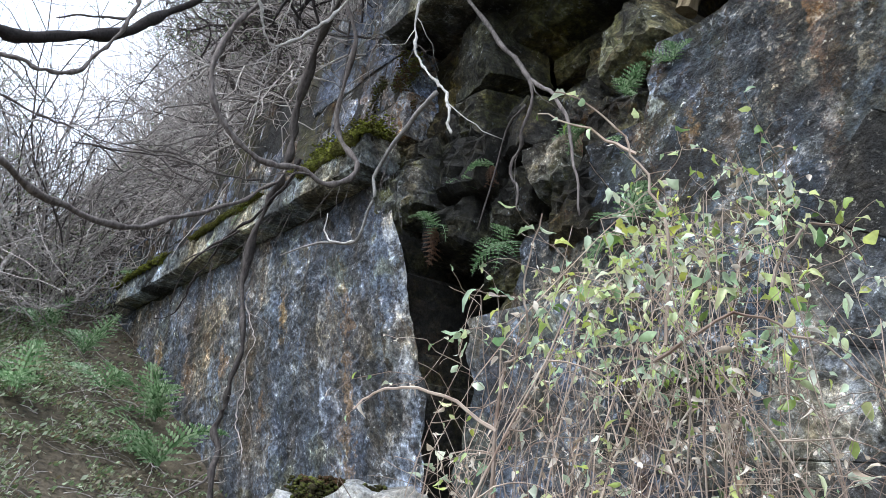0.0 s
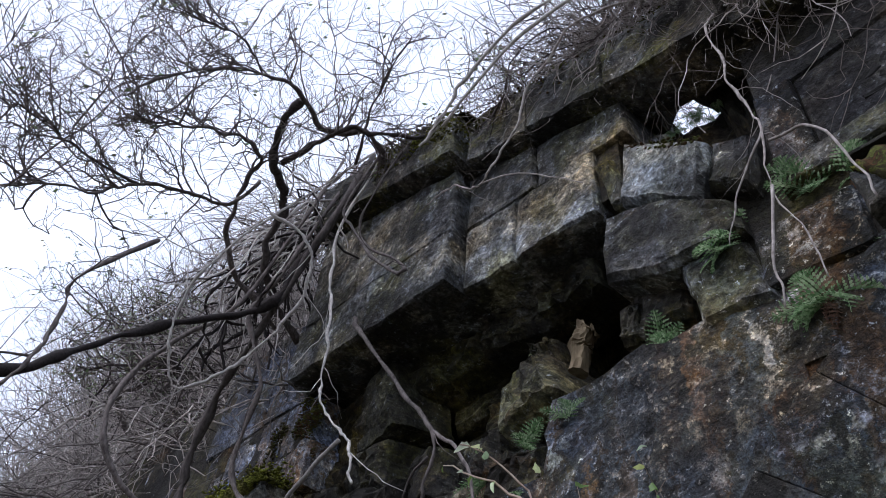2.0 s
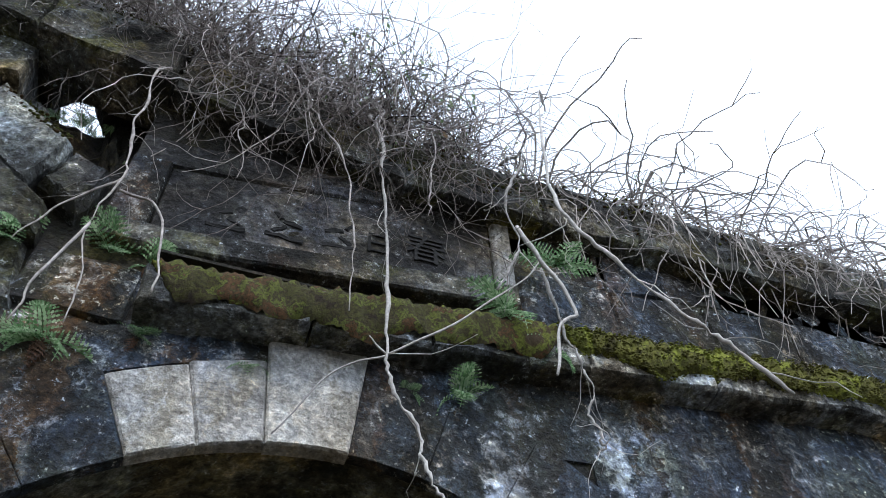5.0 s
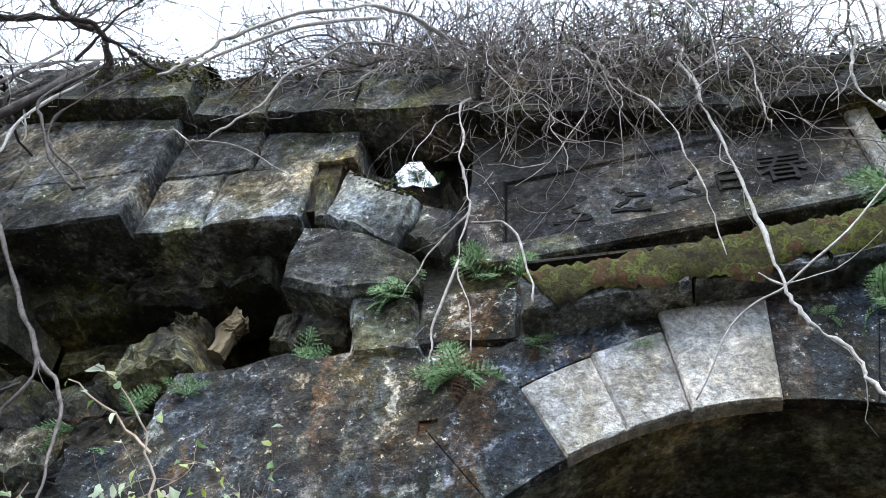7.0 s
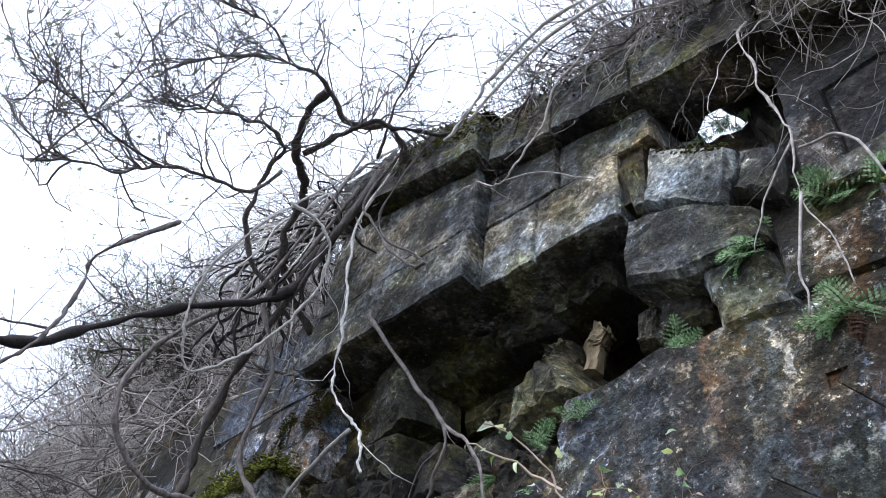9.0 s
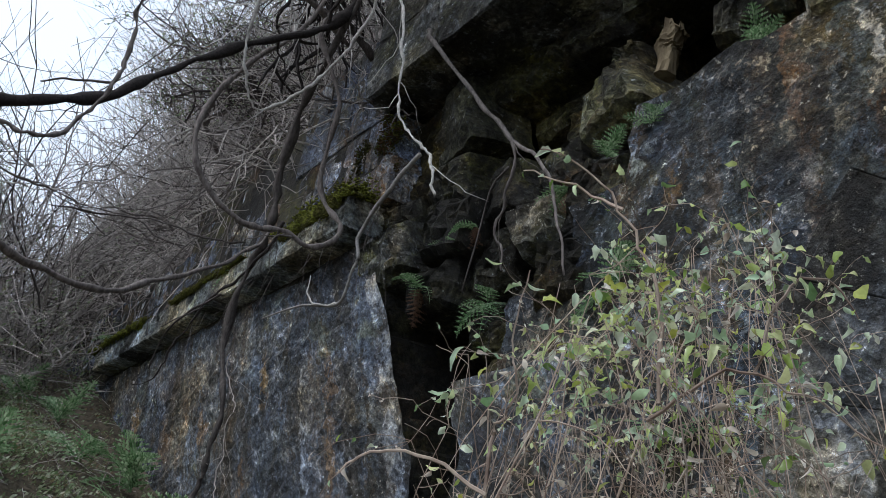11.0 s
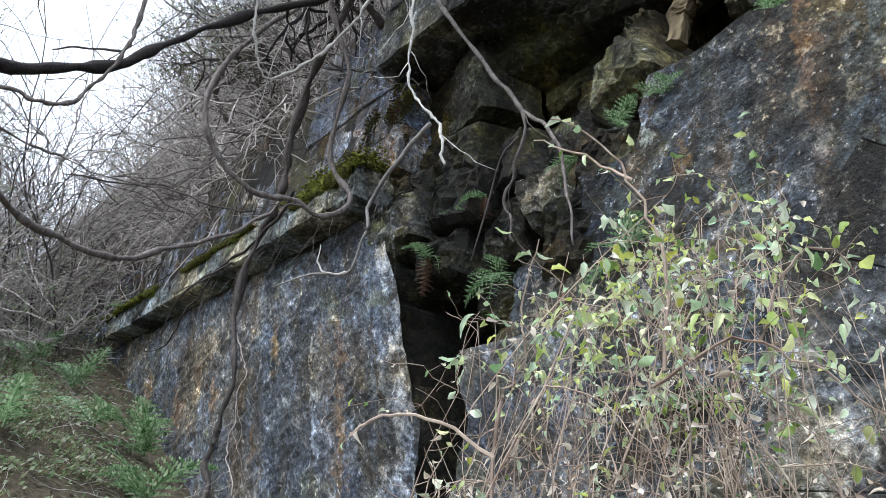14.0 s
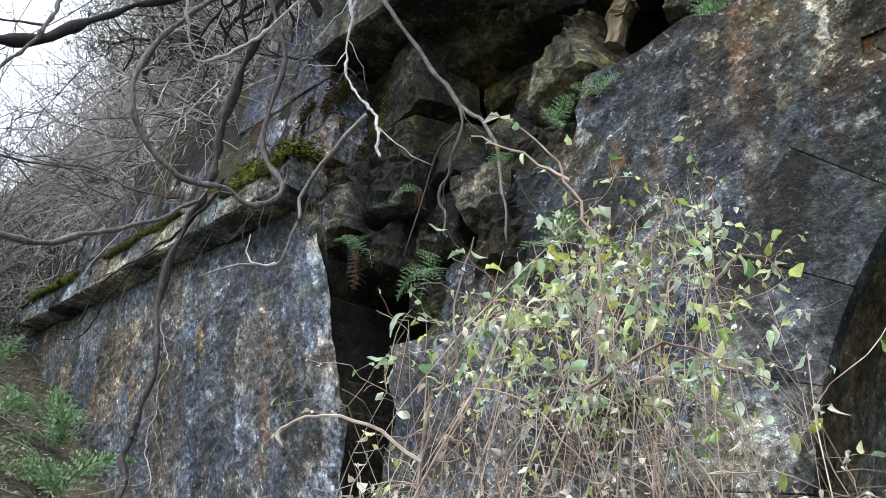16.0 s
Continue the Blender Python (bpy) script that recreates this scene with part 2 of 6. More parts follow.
ASHLAR = stone_material("weathered_ashlar", [(q, (c[0] * 0.74, c[1] * 0.83, c[2] * 0.82)) for q, c in BANDS], (3.6, 2.0, 0.4), 0.85, 0.06, 0.3, 0.5, 0.8, 0.0, PORTAL_LIME, PORTAL_OCHRE)
WINGWALL = stone_material("blue_grey_wing_ashlar", [(q, (c[0] * 1.05 + 0.043, c[1] * 1.1 + 0.044, c[2] * 1.05 + 0.046)) for q, c in BANDS], (3.4, 2.0, 0.3), 0.6, 0.2, 0.2, 0.5, 0.45, 0.36, WING_LIME, WING_OCHRE)
PALE = stone_material("pale_dressed_stone", [(0.376, (0.33, 0.31, 0.26)), (0.44, (0.48, 0.475, 0.455)), (0.5, (0.57, 0.575, 0.575)), (0.55, (0.38, 0.395, 0.41)), (0.6, (0.5, 0.485, 0.43)), (0.66, (0.55, 0.555, 0.55))], (5.0, 2.0, 0.8), 0.3, 0.1, 0.12, 0.25, patchy=0.35)
VAULT = stone_material("olive_vault_stone", [(0.376, (0.1, 0.092, 0.06)), (0.45, (0.26, 0.245, 0.165)), (0.5, (0.36, 0.34, 0.25)), (0.55, (0.17, 0.16, 0.11)), (0.6, (0.4, 0.37, 0.27)), (0.66, (0.2, 0.19, 0.125))], (2.0, 2.0, 1.6), 0.4, 0.3, 0.5, 0.5)
GREYRING = stone_material("grey_arch_stone", [(q, (c[0] * 0.75, c[1] * 0.78, c[2] * 0.84)) for q, c in BLOTCHES], (2.6, 2.0, 1.2), 0.9, 0.2, 0.2, 0.5)
PARAPET = stone_material("parapet_stone", BLOTCHES, (1.7, 1.7, 2.2), 0.85, 0.25, 0.7, 0.8)
WINGCOURSE = stone_material("lichened_course_stone", [(q, (c[0] * 1.6, c[1] * 1.7, c[2] * 1.75)) for q, c in BLOTCHES], (2.0, 2.0, 2.4), 1.0, 0.1, 0.25, 0.35)
WINGTOP = stone_material("streaked_wing_stone", [(q, (c[0] * 2.0, c[1] * 2.0, c[2] * 2.0)) for q, c in BANDS], (2.2, 2.0, 0.4), 0.6, 0.3, 0.4, 0.4, 1.0, 0.3, TOP_LIME, TOP_OCHRE)
# brown rubble, its tones lowered to hold the cavity's shade under the brush
SHADE_RUBBLE = stone_material("rubble_stone", [(0.376, (0.015, 0.013, 0.011)), (0.469, (0.034, 0.03, 0.022)), (0.531, (0.064, 0.057, 0.04)), (0.593, (0.022, 0.021, 0.018)), (0.655, (0.075, 0.069, 0.05))], (1.6, 1.6, 1.1), 0.15, 0.35, 0.6, 0.6)
YELLOWSTONE = stone_material("yellowish_mossy_stone", [(0.376, (0.022, 0.02, 0.012)), (0.45, (0.06, 0.055, 0.03)), (0.5, (0.12, 0.11, 0.062)), (0.55, (0.042, 0.039, 0.021)), (0.6, (0.135, 0.125, 0.07)), (0.66, (0.05, 0.047, 0.021))], (2.0, 2.0, 1.6), 0.25, 0.3, 0.75, 0.6)
# near-black tones: the deep shade of the break is put into the colour
CORE = stone_material("shade_dark_core", [(0.376, (0.011, 0.0097, 0.00794)), (0.5, (0.0309, 0.0256, 0.0176)), (0.624, (0.0176, 0.0168, 0.0132))], None, 0.0, 0.3, 0.4, 0.3)
PLAQUE = stone_material("plaque_stone", [(0.376, (0.05, 0.048, 0.05)), (0.469, (0.115, 0.105, 0.097)), (0.531, (0.075, 0.074, 0.085)), (0.624, (0.135, 0.12, 0.105))], (0.9, 0.9, 0.816), 0.3, 0.1, 0.25, 0.3)
INK = plain_material("carved_shadowed_paint", (0.012, 0.012, 0.012), (0.025, 0.025, 0.025), 60, 0.9)
# mossy stone; base tones also darkened for the shade of overhanging brush
COPING = stone_material("mossy_shade_dark_stone", [(0.376, (0.02, 0.019, 0.017)), (0.469, (0.06, 0.057, 0.05)), (0.531, (0.12, 0.115, 0.1)), (0.624, (0.05, 0.05, 0.035))], None, 0.45, 0.2, 0.85, 0.5)
MOSS = moss_material("moss", [(0.36, (0.022, 0.015, 0.01)), (0.42, (0.05, 0.05, 0.014)), (0.455, (0.028, 0.02, 0.012)), (0.49, (0.09, 0.105, 0.02)), (0.515, (0.03, 0.025, 0.012)), (0.54, (0.085, 0.042, 0.018)), (0.565, (0.035, 0.028, 0.013)), (0.6, (0.13, 0.15, 0.024)), (0.65, (0.045, 0.03, 0.015))])
BRIGHTMOSS = moss_material("bright_moss", [(0.36, (0.04, 0.036, 0.012)), (0.44, (0.12, 0.12, 0.025)), (0.5, (0.06, 0.058, 0.016)), (0.56, (0.21, 0.235, 0.034)), (0.62, (0.08, 0.085, 0.02)), (0.68, (0.16, 0.18, 0.03))])
SOIL = plain_material("leaf_littered_soil", (0.026, 0.021, 0.015), (0.12, 0.1, 0.07), 14, 1.0, 1.0, 0.05)
DARKSOIL = plain_material("dark_hill_soil", (0.03, 0.024, 0.0195), (0.105, 0.087, 0.072), 9, 1.0, 1.0, 0.05)
SOD = plain_material("mossy_earth", (0.03, 0.026, 0.016), (0.085, 0.085, 0.03), 18, 1.0, 1.0, 0.05)
BARK = plain_material("grey_brown_bark", (0.06, 0.05, 0.048), (0.18, 0.16, 0.15), 50, 0.9, 0.9, 0.008, False, (1, 1, 0.3))
DARKBARK = plain_material("dark_bark", (0.022, 0.018, 0.018), (0.06, 0.05, 0.048), 50, 0.9, 0.9, 0.008)
PALEBARK = plain_material("pale_vine_bark", (0.34, 0.32, 0.3), (0.64, 0.62, 0.59), 60, 0.8, 0.6, 0.004)
TWIG = plain_material("dry_twigs", (0.204, 0.182, 0.166), (0.535, 0.496, 0.472), 30, 0.9, 0.3, 0.003, True)
BROWNTWIG = plain_material("brown_twigs", (0.1, 0.085, 0.078), (0.3, 0.265, 0.245), 30, 0.9, 0.3, 0.003, True)
STEM = plain_material("brown_shrub_stems", (0.16, 0.1, 0.075), (0.52, 0.44, 0.36), 9, 0.7, 0.3, 0.003, False)
# leaf greens and yellows; the near-white tones paint sky glints on glossy leaves
LEAF = leaf_material("shrub_leaf_and_glints", [(0.12, 0.22, 0.06), (0.42, 0.56, 0.14), (0.8, 0.84, 0.46), (0.4, 0.64, 0.4), (0.88, 0.9, 0.78), (0.2, 0.38, 0.16), (0.68, 0.7, 0.14), (0.46, 0.68, 0.46), (0.86, 0.9, 0.72), (0.6, 0.68, 0.2), (0.7, 0.82, 0.62), (0.1, 0.18, 0.05)], 0.25)
DRYLEAF = leaf_material("withered_leaf", [(0.5, 0.42, 0.3), (0.8, 0.74, 0.66), (0.36, 0.26, 0.17), (0.88, 0.86, 0.8), (0.7, 0.62, 0.54)], 0.8)
FERN = leaf_material("fern_green", [(0.06, 0.13, 0.05), (0.24, 0.4, 0.2), (0.5, 0.64, 0.42), (0.1, 0.22, 0.09), (0.36, 0.52, 0.3)], 0.24)
DEADFERN = leaf_material("dead_fern", [(0.12, 0.065, 0.04), (0.18, 0.1, 0.06), (0.1, 0.06, 0.045)], 0.9)
GROUNDLEAF = leaf_material("ground_cover_leaf", [(0.08, 0.14, 0.05), (0.26, 0.36, 0.18), (0.22, 0.15, 0.09), (0.52, 0.6, 0.44), (0.09, 0.07, 0.045), (0.13, 0.22, 0.08), (0.38, 0.47, 0.3)], 0.45)
WOOD = plain_material("rotten_wood", (0.08, 0.055, 0.03), (0.26, 0.21, 0.13), 30, 0.9, 1.0, 0.02, False, (0.338, 0.338, 0.0675))


# ---- mesh helpers ----
def mesh_object(name, bm, material, parent=None, smooth=False):
    me = bpy.data.meshes.new(name)
    if smooth:
        for f in bm.faces:
            f.smooth = True
    bm.normal_update()
    bm.to_mesh(me)
    bm.free()
    me.materials.append(material)
    ob = new(name, me)
    if parent:
        ob.parent = parent
    return ob


def part(name, bm, material, parent, label="", smooth=False):
    ob = mesh_object(name, bm, material, parent, smooth)
    if label:
        ob["label"] = label
    return ob


def thing(name, place, label, category, group="", kind=""):
    ob = new(name)
    ob.empty_display_size = 0.1
    ob.location = place
    return tagged(ob, label, category, group, kind)


def rng(seed):
    return random.Random(seed)


def wob(p, s, seed=0.0):
    return noise.noise(Vector(p) * s + Vector((seed * 7.31, seed * 3.17, seed)))


def smooth_path(pts, per=6):
    """A Catmull-Rom path through the points."""
    v = [Vector(p) for p in pts]
    v = [v[0] * 2 - v[1]] + v + [v[-1] * 2 - v[-2]]
    out = []
    for i in range(1, len(v) - 2):
        a, b, c, d = v[i - 1:i + 3]
        for k in range(per):
            t = k / per
            out.append(0.5 * ((2 * b) + (c - a) * t + (2 * a - 5 * b + 4 * c - d) * t * t + (3 * b - a - 3 * c + d) * t ** 3))
    out.append(v[-2])
    return out


def tube(bm, path, r0, r1, sides=5, rough=0.0, seed=0):
    """A tapered tube along a path; rough makes knots."""
    rings = []
    up = Vector((0.31, 0.17, 0.93))
    last = len(path) - 1
    for i, p in enumerate(path):
        d = path[min(i + 1, last)] - path[max(i - 1, 0)]
        if d.length < 1e-6:
            d = Vector((0, 0, 1))
        d.normalize()
        a = d.cross(up)
        if a.length < 0.05:
            a = d.cross(Vector((1, 0, 0)))
        a.normalize()
        b = d.cross(a)
        r = r0 + (r1 - r0) * i / last
        if rough:
            r *= 1 + rough * wob((i * 0.37, seed, r0 * 50), 1.0, seed)
        rings.append([bm.verts.new(p + (a * math.cos(6.2832 * k / sides) + b * math.sin(6.2832 * k / sides)) * r) for k in range(sides)])
    for q, s in zip(rings, rings[1:]):
        for k in range(sides):
            bm.faces.new((q[k], q[(k + 1) % sides], s[(k + 1) % sides], s[k]))
    bm.faces.new(rings[0][::-1])
    bm.faces.new(rings[-1])


def block(bm, x0, x1, z0, z1, yf, yb, seed, nx=3, nz=2, rough=0.012, edge=0.012, shape=None, border=0.3):
    """A dressed stone with an uneven, soft-edged front at y = yf and its back at yb; shape bends (x, z)."""
    r = rng(seed)
    def place(x, y, z):
        if shape:
            x, z = shape(x, z)
        return bm.verts.new((x, y, z))
    xs = [x0 + edge] + [x0 + (x1 - x0) * (i + r.uniform(-0.15, 0.15)) / nx for i in range(1, nx)] + [x1 - edge]
    zs = [z0 + edge] + [z0 + (z1 - z0) * (i + r.uniform(-0.15, 0.15)) / nz for i in range(1, nz)] + [z1 - edge]
    tilt = r.uniform(-1, 1) * rough * 0.8 * border
    front = [[place(x, yf + tilt + r.uniform(-rough, rough) * (border if i in (0, nx) or j in (0, nz) else 1.0) + 0.3 * rough, z) for i, x in enumerate(xs)] for j, z in enumerate(zs)]
    for j in range(nz):
        for i in range(nx):
            bm.faces.new((front[j][i], front[j][i + 1], front[j + 1][i + 1], front[j + 1][i]))
    loop = front[0][:] + [row[-1] for row in front[1:]] + front[-1][-2::-1] + [row[0] for row in front[-2:0:-1]]
    def outward(v0, x, z):
        return place(x, yf + 0.3 * rough + edge * 1.6 + r.uniform(0, rough) * min(1.0, border * 3), z)
    coords = [(x, z0) for x in [x0] + xs[1:-1] + [x1]] + [(x1, z) for z in zs[1:-1] + [z1]] + [(x, z1) for x in xs[-2:0:-1] + [x0]] + [(x0, z) for z in zs[-2:0:-1]]
    rim = [outward(None, x, z) for x, z in coords]
    back = [place(x, yb, z) for x, z in coords]
    k = len(loop)
    for i in range(k):
        j = (i + 1) % k
        bm.faces.new((loop[j], loop[i], rim[i], rim[j]))
        bm.faces.new((rim[j], rim[i], back[i], back[j]))
    bm.faces.new(back)


def chip(bm, amount, seed, scale=4.0):
    """Wear: every corner and edge of a stone wanders a little."""
    for v in bm.verts:
        p = v.co.copy()
        v.co += Vector((wob(p, scale, seed), wob(p, scale, seed + 3), wob(p, scale, seed + 6))) * amount
        v.co += Vector((wob(p, scale * 4, seed), wob(p, scale * 4, seed + 3), wob(p, scale * 4, seed + 6))) * amount * 0.45


def lump(bm, c, size, seed, angular=0.25, turn=(0, 0, 0), sub=2):
    """An angular boulder: a ball squeezed towards a box, chipped by noise."""
    made = bmesh.ops.create_icosphere(bm, subdivisions=sub, radius=1.0)["verts"]
    m = Euler([radians(a) for a in turn]).to_matrix()
    for v in made:
        p = v.co.normalized()
        q = max(abs(p.x), abs(p.y), abs(p.z))
        p = p.lerp(p / q, 0.75)
        p *= 1 + angular * wob(p, 1.4, seed) + 0.4 * angular * wob(p, 3.5, seed + 5)
        v.co = m @ Vector((p.x * size[0] / 2, p.y * size[1] / 2, p.z * size[2] / 2)) + Vector(c)


def cuboid(bm, x0, x1, y0, y1, z0, z1):
    v = [bm.verts.new((x, y, z)) for x in (x0, x1) for y in (y0, y1) for z in (z0, z1)]
    for a in ((0, 1, 3, 2), (4, 6, 7, 5), (0, 4, 5, 1), (2, 3, 7, 6), (0, 2, 6, 4), (1, 5, 7, 3)):
        bm.faces.new([v[i] for i in a])

# ---- the plan: portal face at y = 0, arch centre x = 0, path at z = 0 ----
ARCH_R, ARCH_Z, RING = 1.68, 1.95, 0.46
STRING_Z0, STRING_Z1, WING_Z1 = 4.24, 4.43, 4.52


def crack_left(z):
    """Where the wing wall breaks off."""
    return -4.3 - 0.46 * max(0.0, z - 2.4)


def crack_right(z):
    """Where the arch wall begins again."""
    return -2.72 if z > 3.55 else max(-3.95, -3.1 - (3.55 - z) * 1.1)


def lift(x, z):
    """The portal has risen a little towards its far end."""
    return 0.036 * (min(3.2, max(-0.9, x)) + 0.9) * max(0.0, z - 1.5)


def lifted(x, z):
    return x, z + lift(x, z)


def cope_z(x):
    """Underside of the coping, which steps down along the parapet."""
    return 6.30 - 0.24 * (min(0.45, max(-5.6, x)) + 1.9)


def sloped(x, z):
    return x, z + cope_z(x) - 6.30


def under_coping(x, z):
    """The upper parapet stones grow with the coping over them."""
    return x, 5.944 + (z - 5.944) * (cope_z(x) - 5.95) / 0.5


def in_cavity(x, z):
    if z < 4.15:
        return z > 0.9 and crack_left(z) < x < crack_right(z)
    return z < 5.42 and -5.15 < x < -1.7


def in_arch(x, z, r):
    return x * x + (z - ARCH_Z) ** 2 < r * r if z > ARCH_Z else abs(x) < r


def top_of_core(x):
    return 5.35 if x < -9.2 else 5.95 if x < -6.7 else 6.3 if x < -5.3 else cope_z(x) + (0.0 if x < -1.2 else 0.1)


def ground_z(x, y):
    """The path in front, the talus and the bank that climbs to the left, the forecourt behind the camera."""
    side = max(0.0, -x - 1.5)
    z = 0.35 * side - 0.002 * side * side + 0.17 * min(6.0, max(0.0, -x - 6.6))
    ramp_l = min(1.0, max(0.0, (-x - 3.5) / 4.0))
    z += (0.16 * ramp_l - 0.5 * min(1.0, max(0.0, (-x - 8.5) / 2.5))) * min(2.0, max(0.0, -y - 0.3))
    right = max(0.0, x - 2.0)
    z += 0.5 * right - 0.01 * min(right, 20) ** 2
    z += 1.1 * max(0.0, -x - 17.6) - 0.2 * min(6.0, max(0.0, -x - 11.6))
    pile = math.exp(-((x + 4.1) ** 2 / 0.7 + (y + 0.5) ** 2 / 0.6))
    z += 0.75 * pile
    far = max(0.0, math.hypot(x, y) - 14)
    z = min(z, (5.6 if x > -18.4 else 5.6 + min(1.8, 1.5 * (-18.4 - x))) + 0.02 * far)
    return z + 0.08 * wob((x, y, 0), 0.9) + 0.035 * wob((x, y, 3), 3.1)


# ---- ground ----
def build_ground():
    bm = bmesh.new()
    def axis(lo, hi, n, reach):
        a = [lo + (hi - lo) * i / n for i in range(n + 1)]
        step, v = (hi - lo) / n, hi
        while v < reach:
            step *= 1.5
            v += step
            a.append(v)
        step, v = (hi - lo) / n, lo
        while v > -reach:
            step *= 1.5
            v -= step
            a.insert(0, v)
        return a
    xs, ys = axis(-13, 6, 95, 900), axis(-7, 0.5, 40, 900)
    ys = [y for y in ys if y < 0.55]
    grid = [[bm.verts.new((x, y, ground_z(x, min(y, 0)))) for x in xs] for y in ys]
    for j in range(len(ys) - 1):
        for i in range(len(xs) - 1):
            bm.faces.new((grid[j][i], grid[j][i + 1], grid[j + 1][i + 1], grid[j + 1][i]))
    ob = mesh_object("ground", bm, SOIL, None, True)
    tagged(ob, "brown soil path with a littered bank climbing beside it", "ground", kind="structure")


def hill_z(x, y):
    """The hillside over the tunnel."""
    base = 5.5 if x > -5.3 else 5.25
    slope = 0.25 if x > -4.5 else 0.25 + 0.95 * min(1.0, (-4.5 - x) / 2.5)
    z = base + slope * min(9.0, max(0.0, y - 0.6)) + 0.04 * max(0.0, y - 9.6)
    z += 1.7 * min(1.0, max(0.0, (-x - 6.4) / 1.5)) * min(1.0, max(0.0, (y - 0.6) / 1.2))
    z += (0.55 + 0.25 * wob((x, y, 2), 0.45)) * min(8.0, max(0.0, -x - 9.0)) * min(1.0, max(0.0, (y - 0.4) / 2.2))
    return z + 0.12 * wob((x, y, 9), 0.8)


def build_hillside():
    bm = bmesh.new()
    xs = [-900, -300, -120, -60, -34, -22] + [-16 + 0.4 * i for i in range(66)] + [14, 20, 34, 60, 120, 300, 900]
    ys = [0.62, 0.9, 1.3, 1.8, 2.4, 3.1, 4, 5, 6.2, 7.6, 9.4, 12, 16, 24, 40, 80, 200, 500, 900]
    grid = [[bm.verts.new((x, y, hill_z(x, y))) for x in xs] for y in ys]
    for j in range(len(ys) - 1):
        for i in range(len(xs) - 1):
            bm.faces.new((grid[j][i], grid[j][i + 1], grid[j + 1][i + 1], grid[j + 1][i]))
    ob = mesh_object("ground_hillside", bm, DARKSOIL, None, True)
    tagged(ob, "overgrown hillside of brown soil above the portal", "hillside", kind="structure")


build_ground()
build_hillside()


# ---- portal wall: rough core, dressed stones on it ----
def build_core():
    bm = bmesh.new()
    step = 0.1
    nx, nz = 240, 66
    x_lo = -18.4
    grid = {}
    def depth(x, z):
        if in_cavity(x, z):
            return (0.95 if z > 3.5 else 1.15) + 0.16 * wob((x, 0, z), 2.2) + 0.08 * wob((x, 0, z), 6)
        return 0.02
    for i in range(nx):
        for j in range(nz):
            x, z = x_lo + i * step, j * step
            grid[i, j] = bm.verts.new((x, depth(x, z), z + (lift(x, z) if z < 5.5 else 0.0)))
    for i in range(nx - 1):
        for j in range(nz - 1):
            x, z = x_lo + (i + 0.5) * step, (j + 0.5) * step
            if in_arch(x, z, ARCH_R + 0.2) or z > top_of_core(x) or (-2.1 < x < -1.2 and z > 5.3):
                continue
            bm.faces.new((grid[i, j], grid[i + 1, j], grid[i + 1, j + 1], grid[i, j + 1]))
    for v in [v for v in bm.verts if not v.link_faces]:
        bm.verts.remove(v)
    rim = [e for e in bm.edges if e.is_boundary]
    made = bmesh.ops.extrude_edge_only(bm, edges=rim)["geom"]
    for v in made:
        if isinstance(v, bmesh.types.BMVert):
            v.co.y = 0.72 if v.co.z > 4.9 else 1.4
    # the core's colour carries the shade inside the break
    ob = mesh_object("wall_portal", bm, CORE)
    return tagged(ob, "dark weathered stone portal wall of a ruined tunnel", "wall", kind="structure")


WALL = build_core()


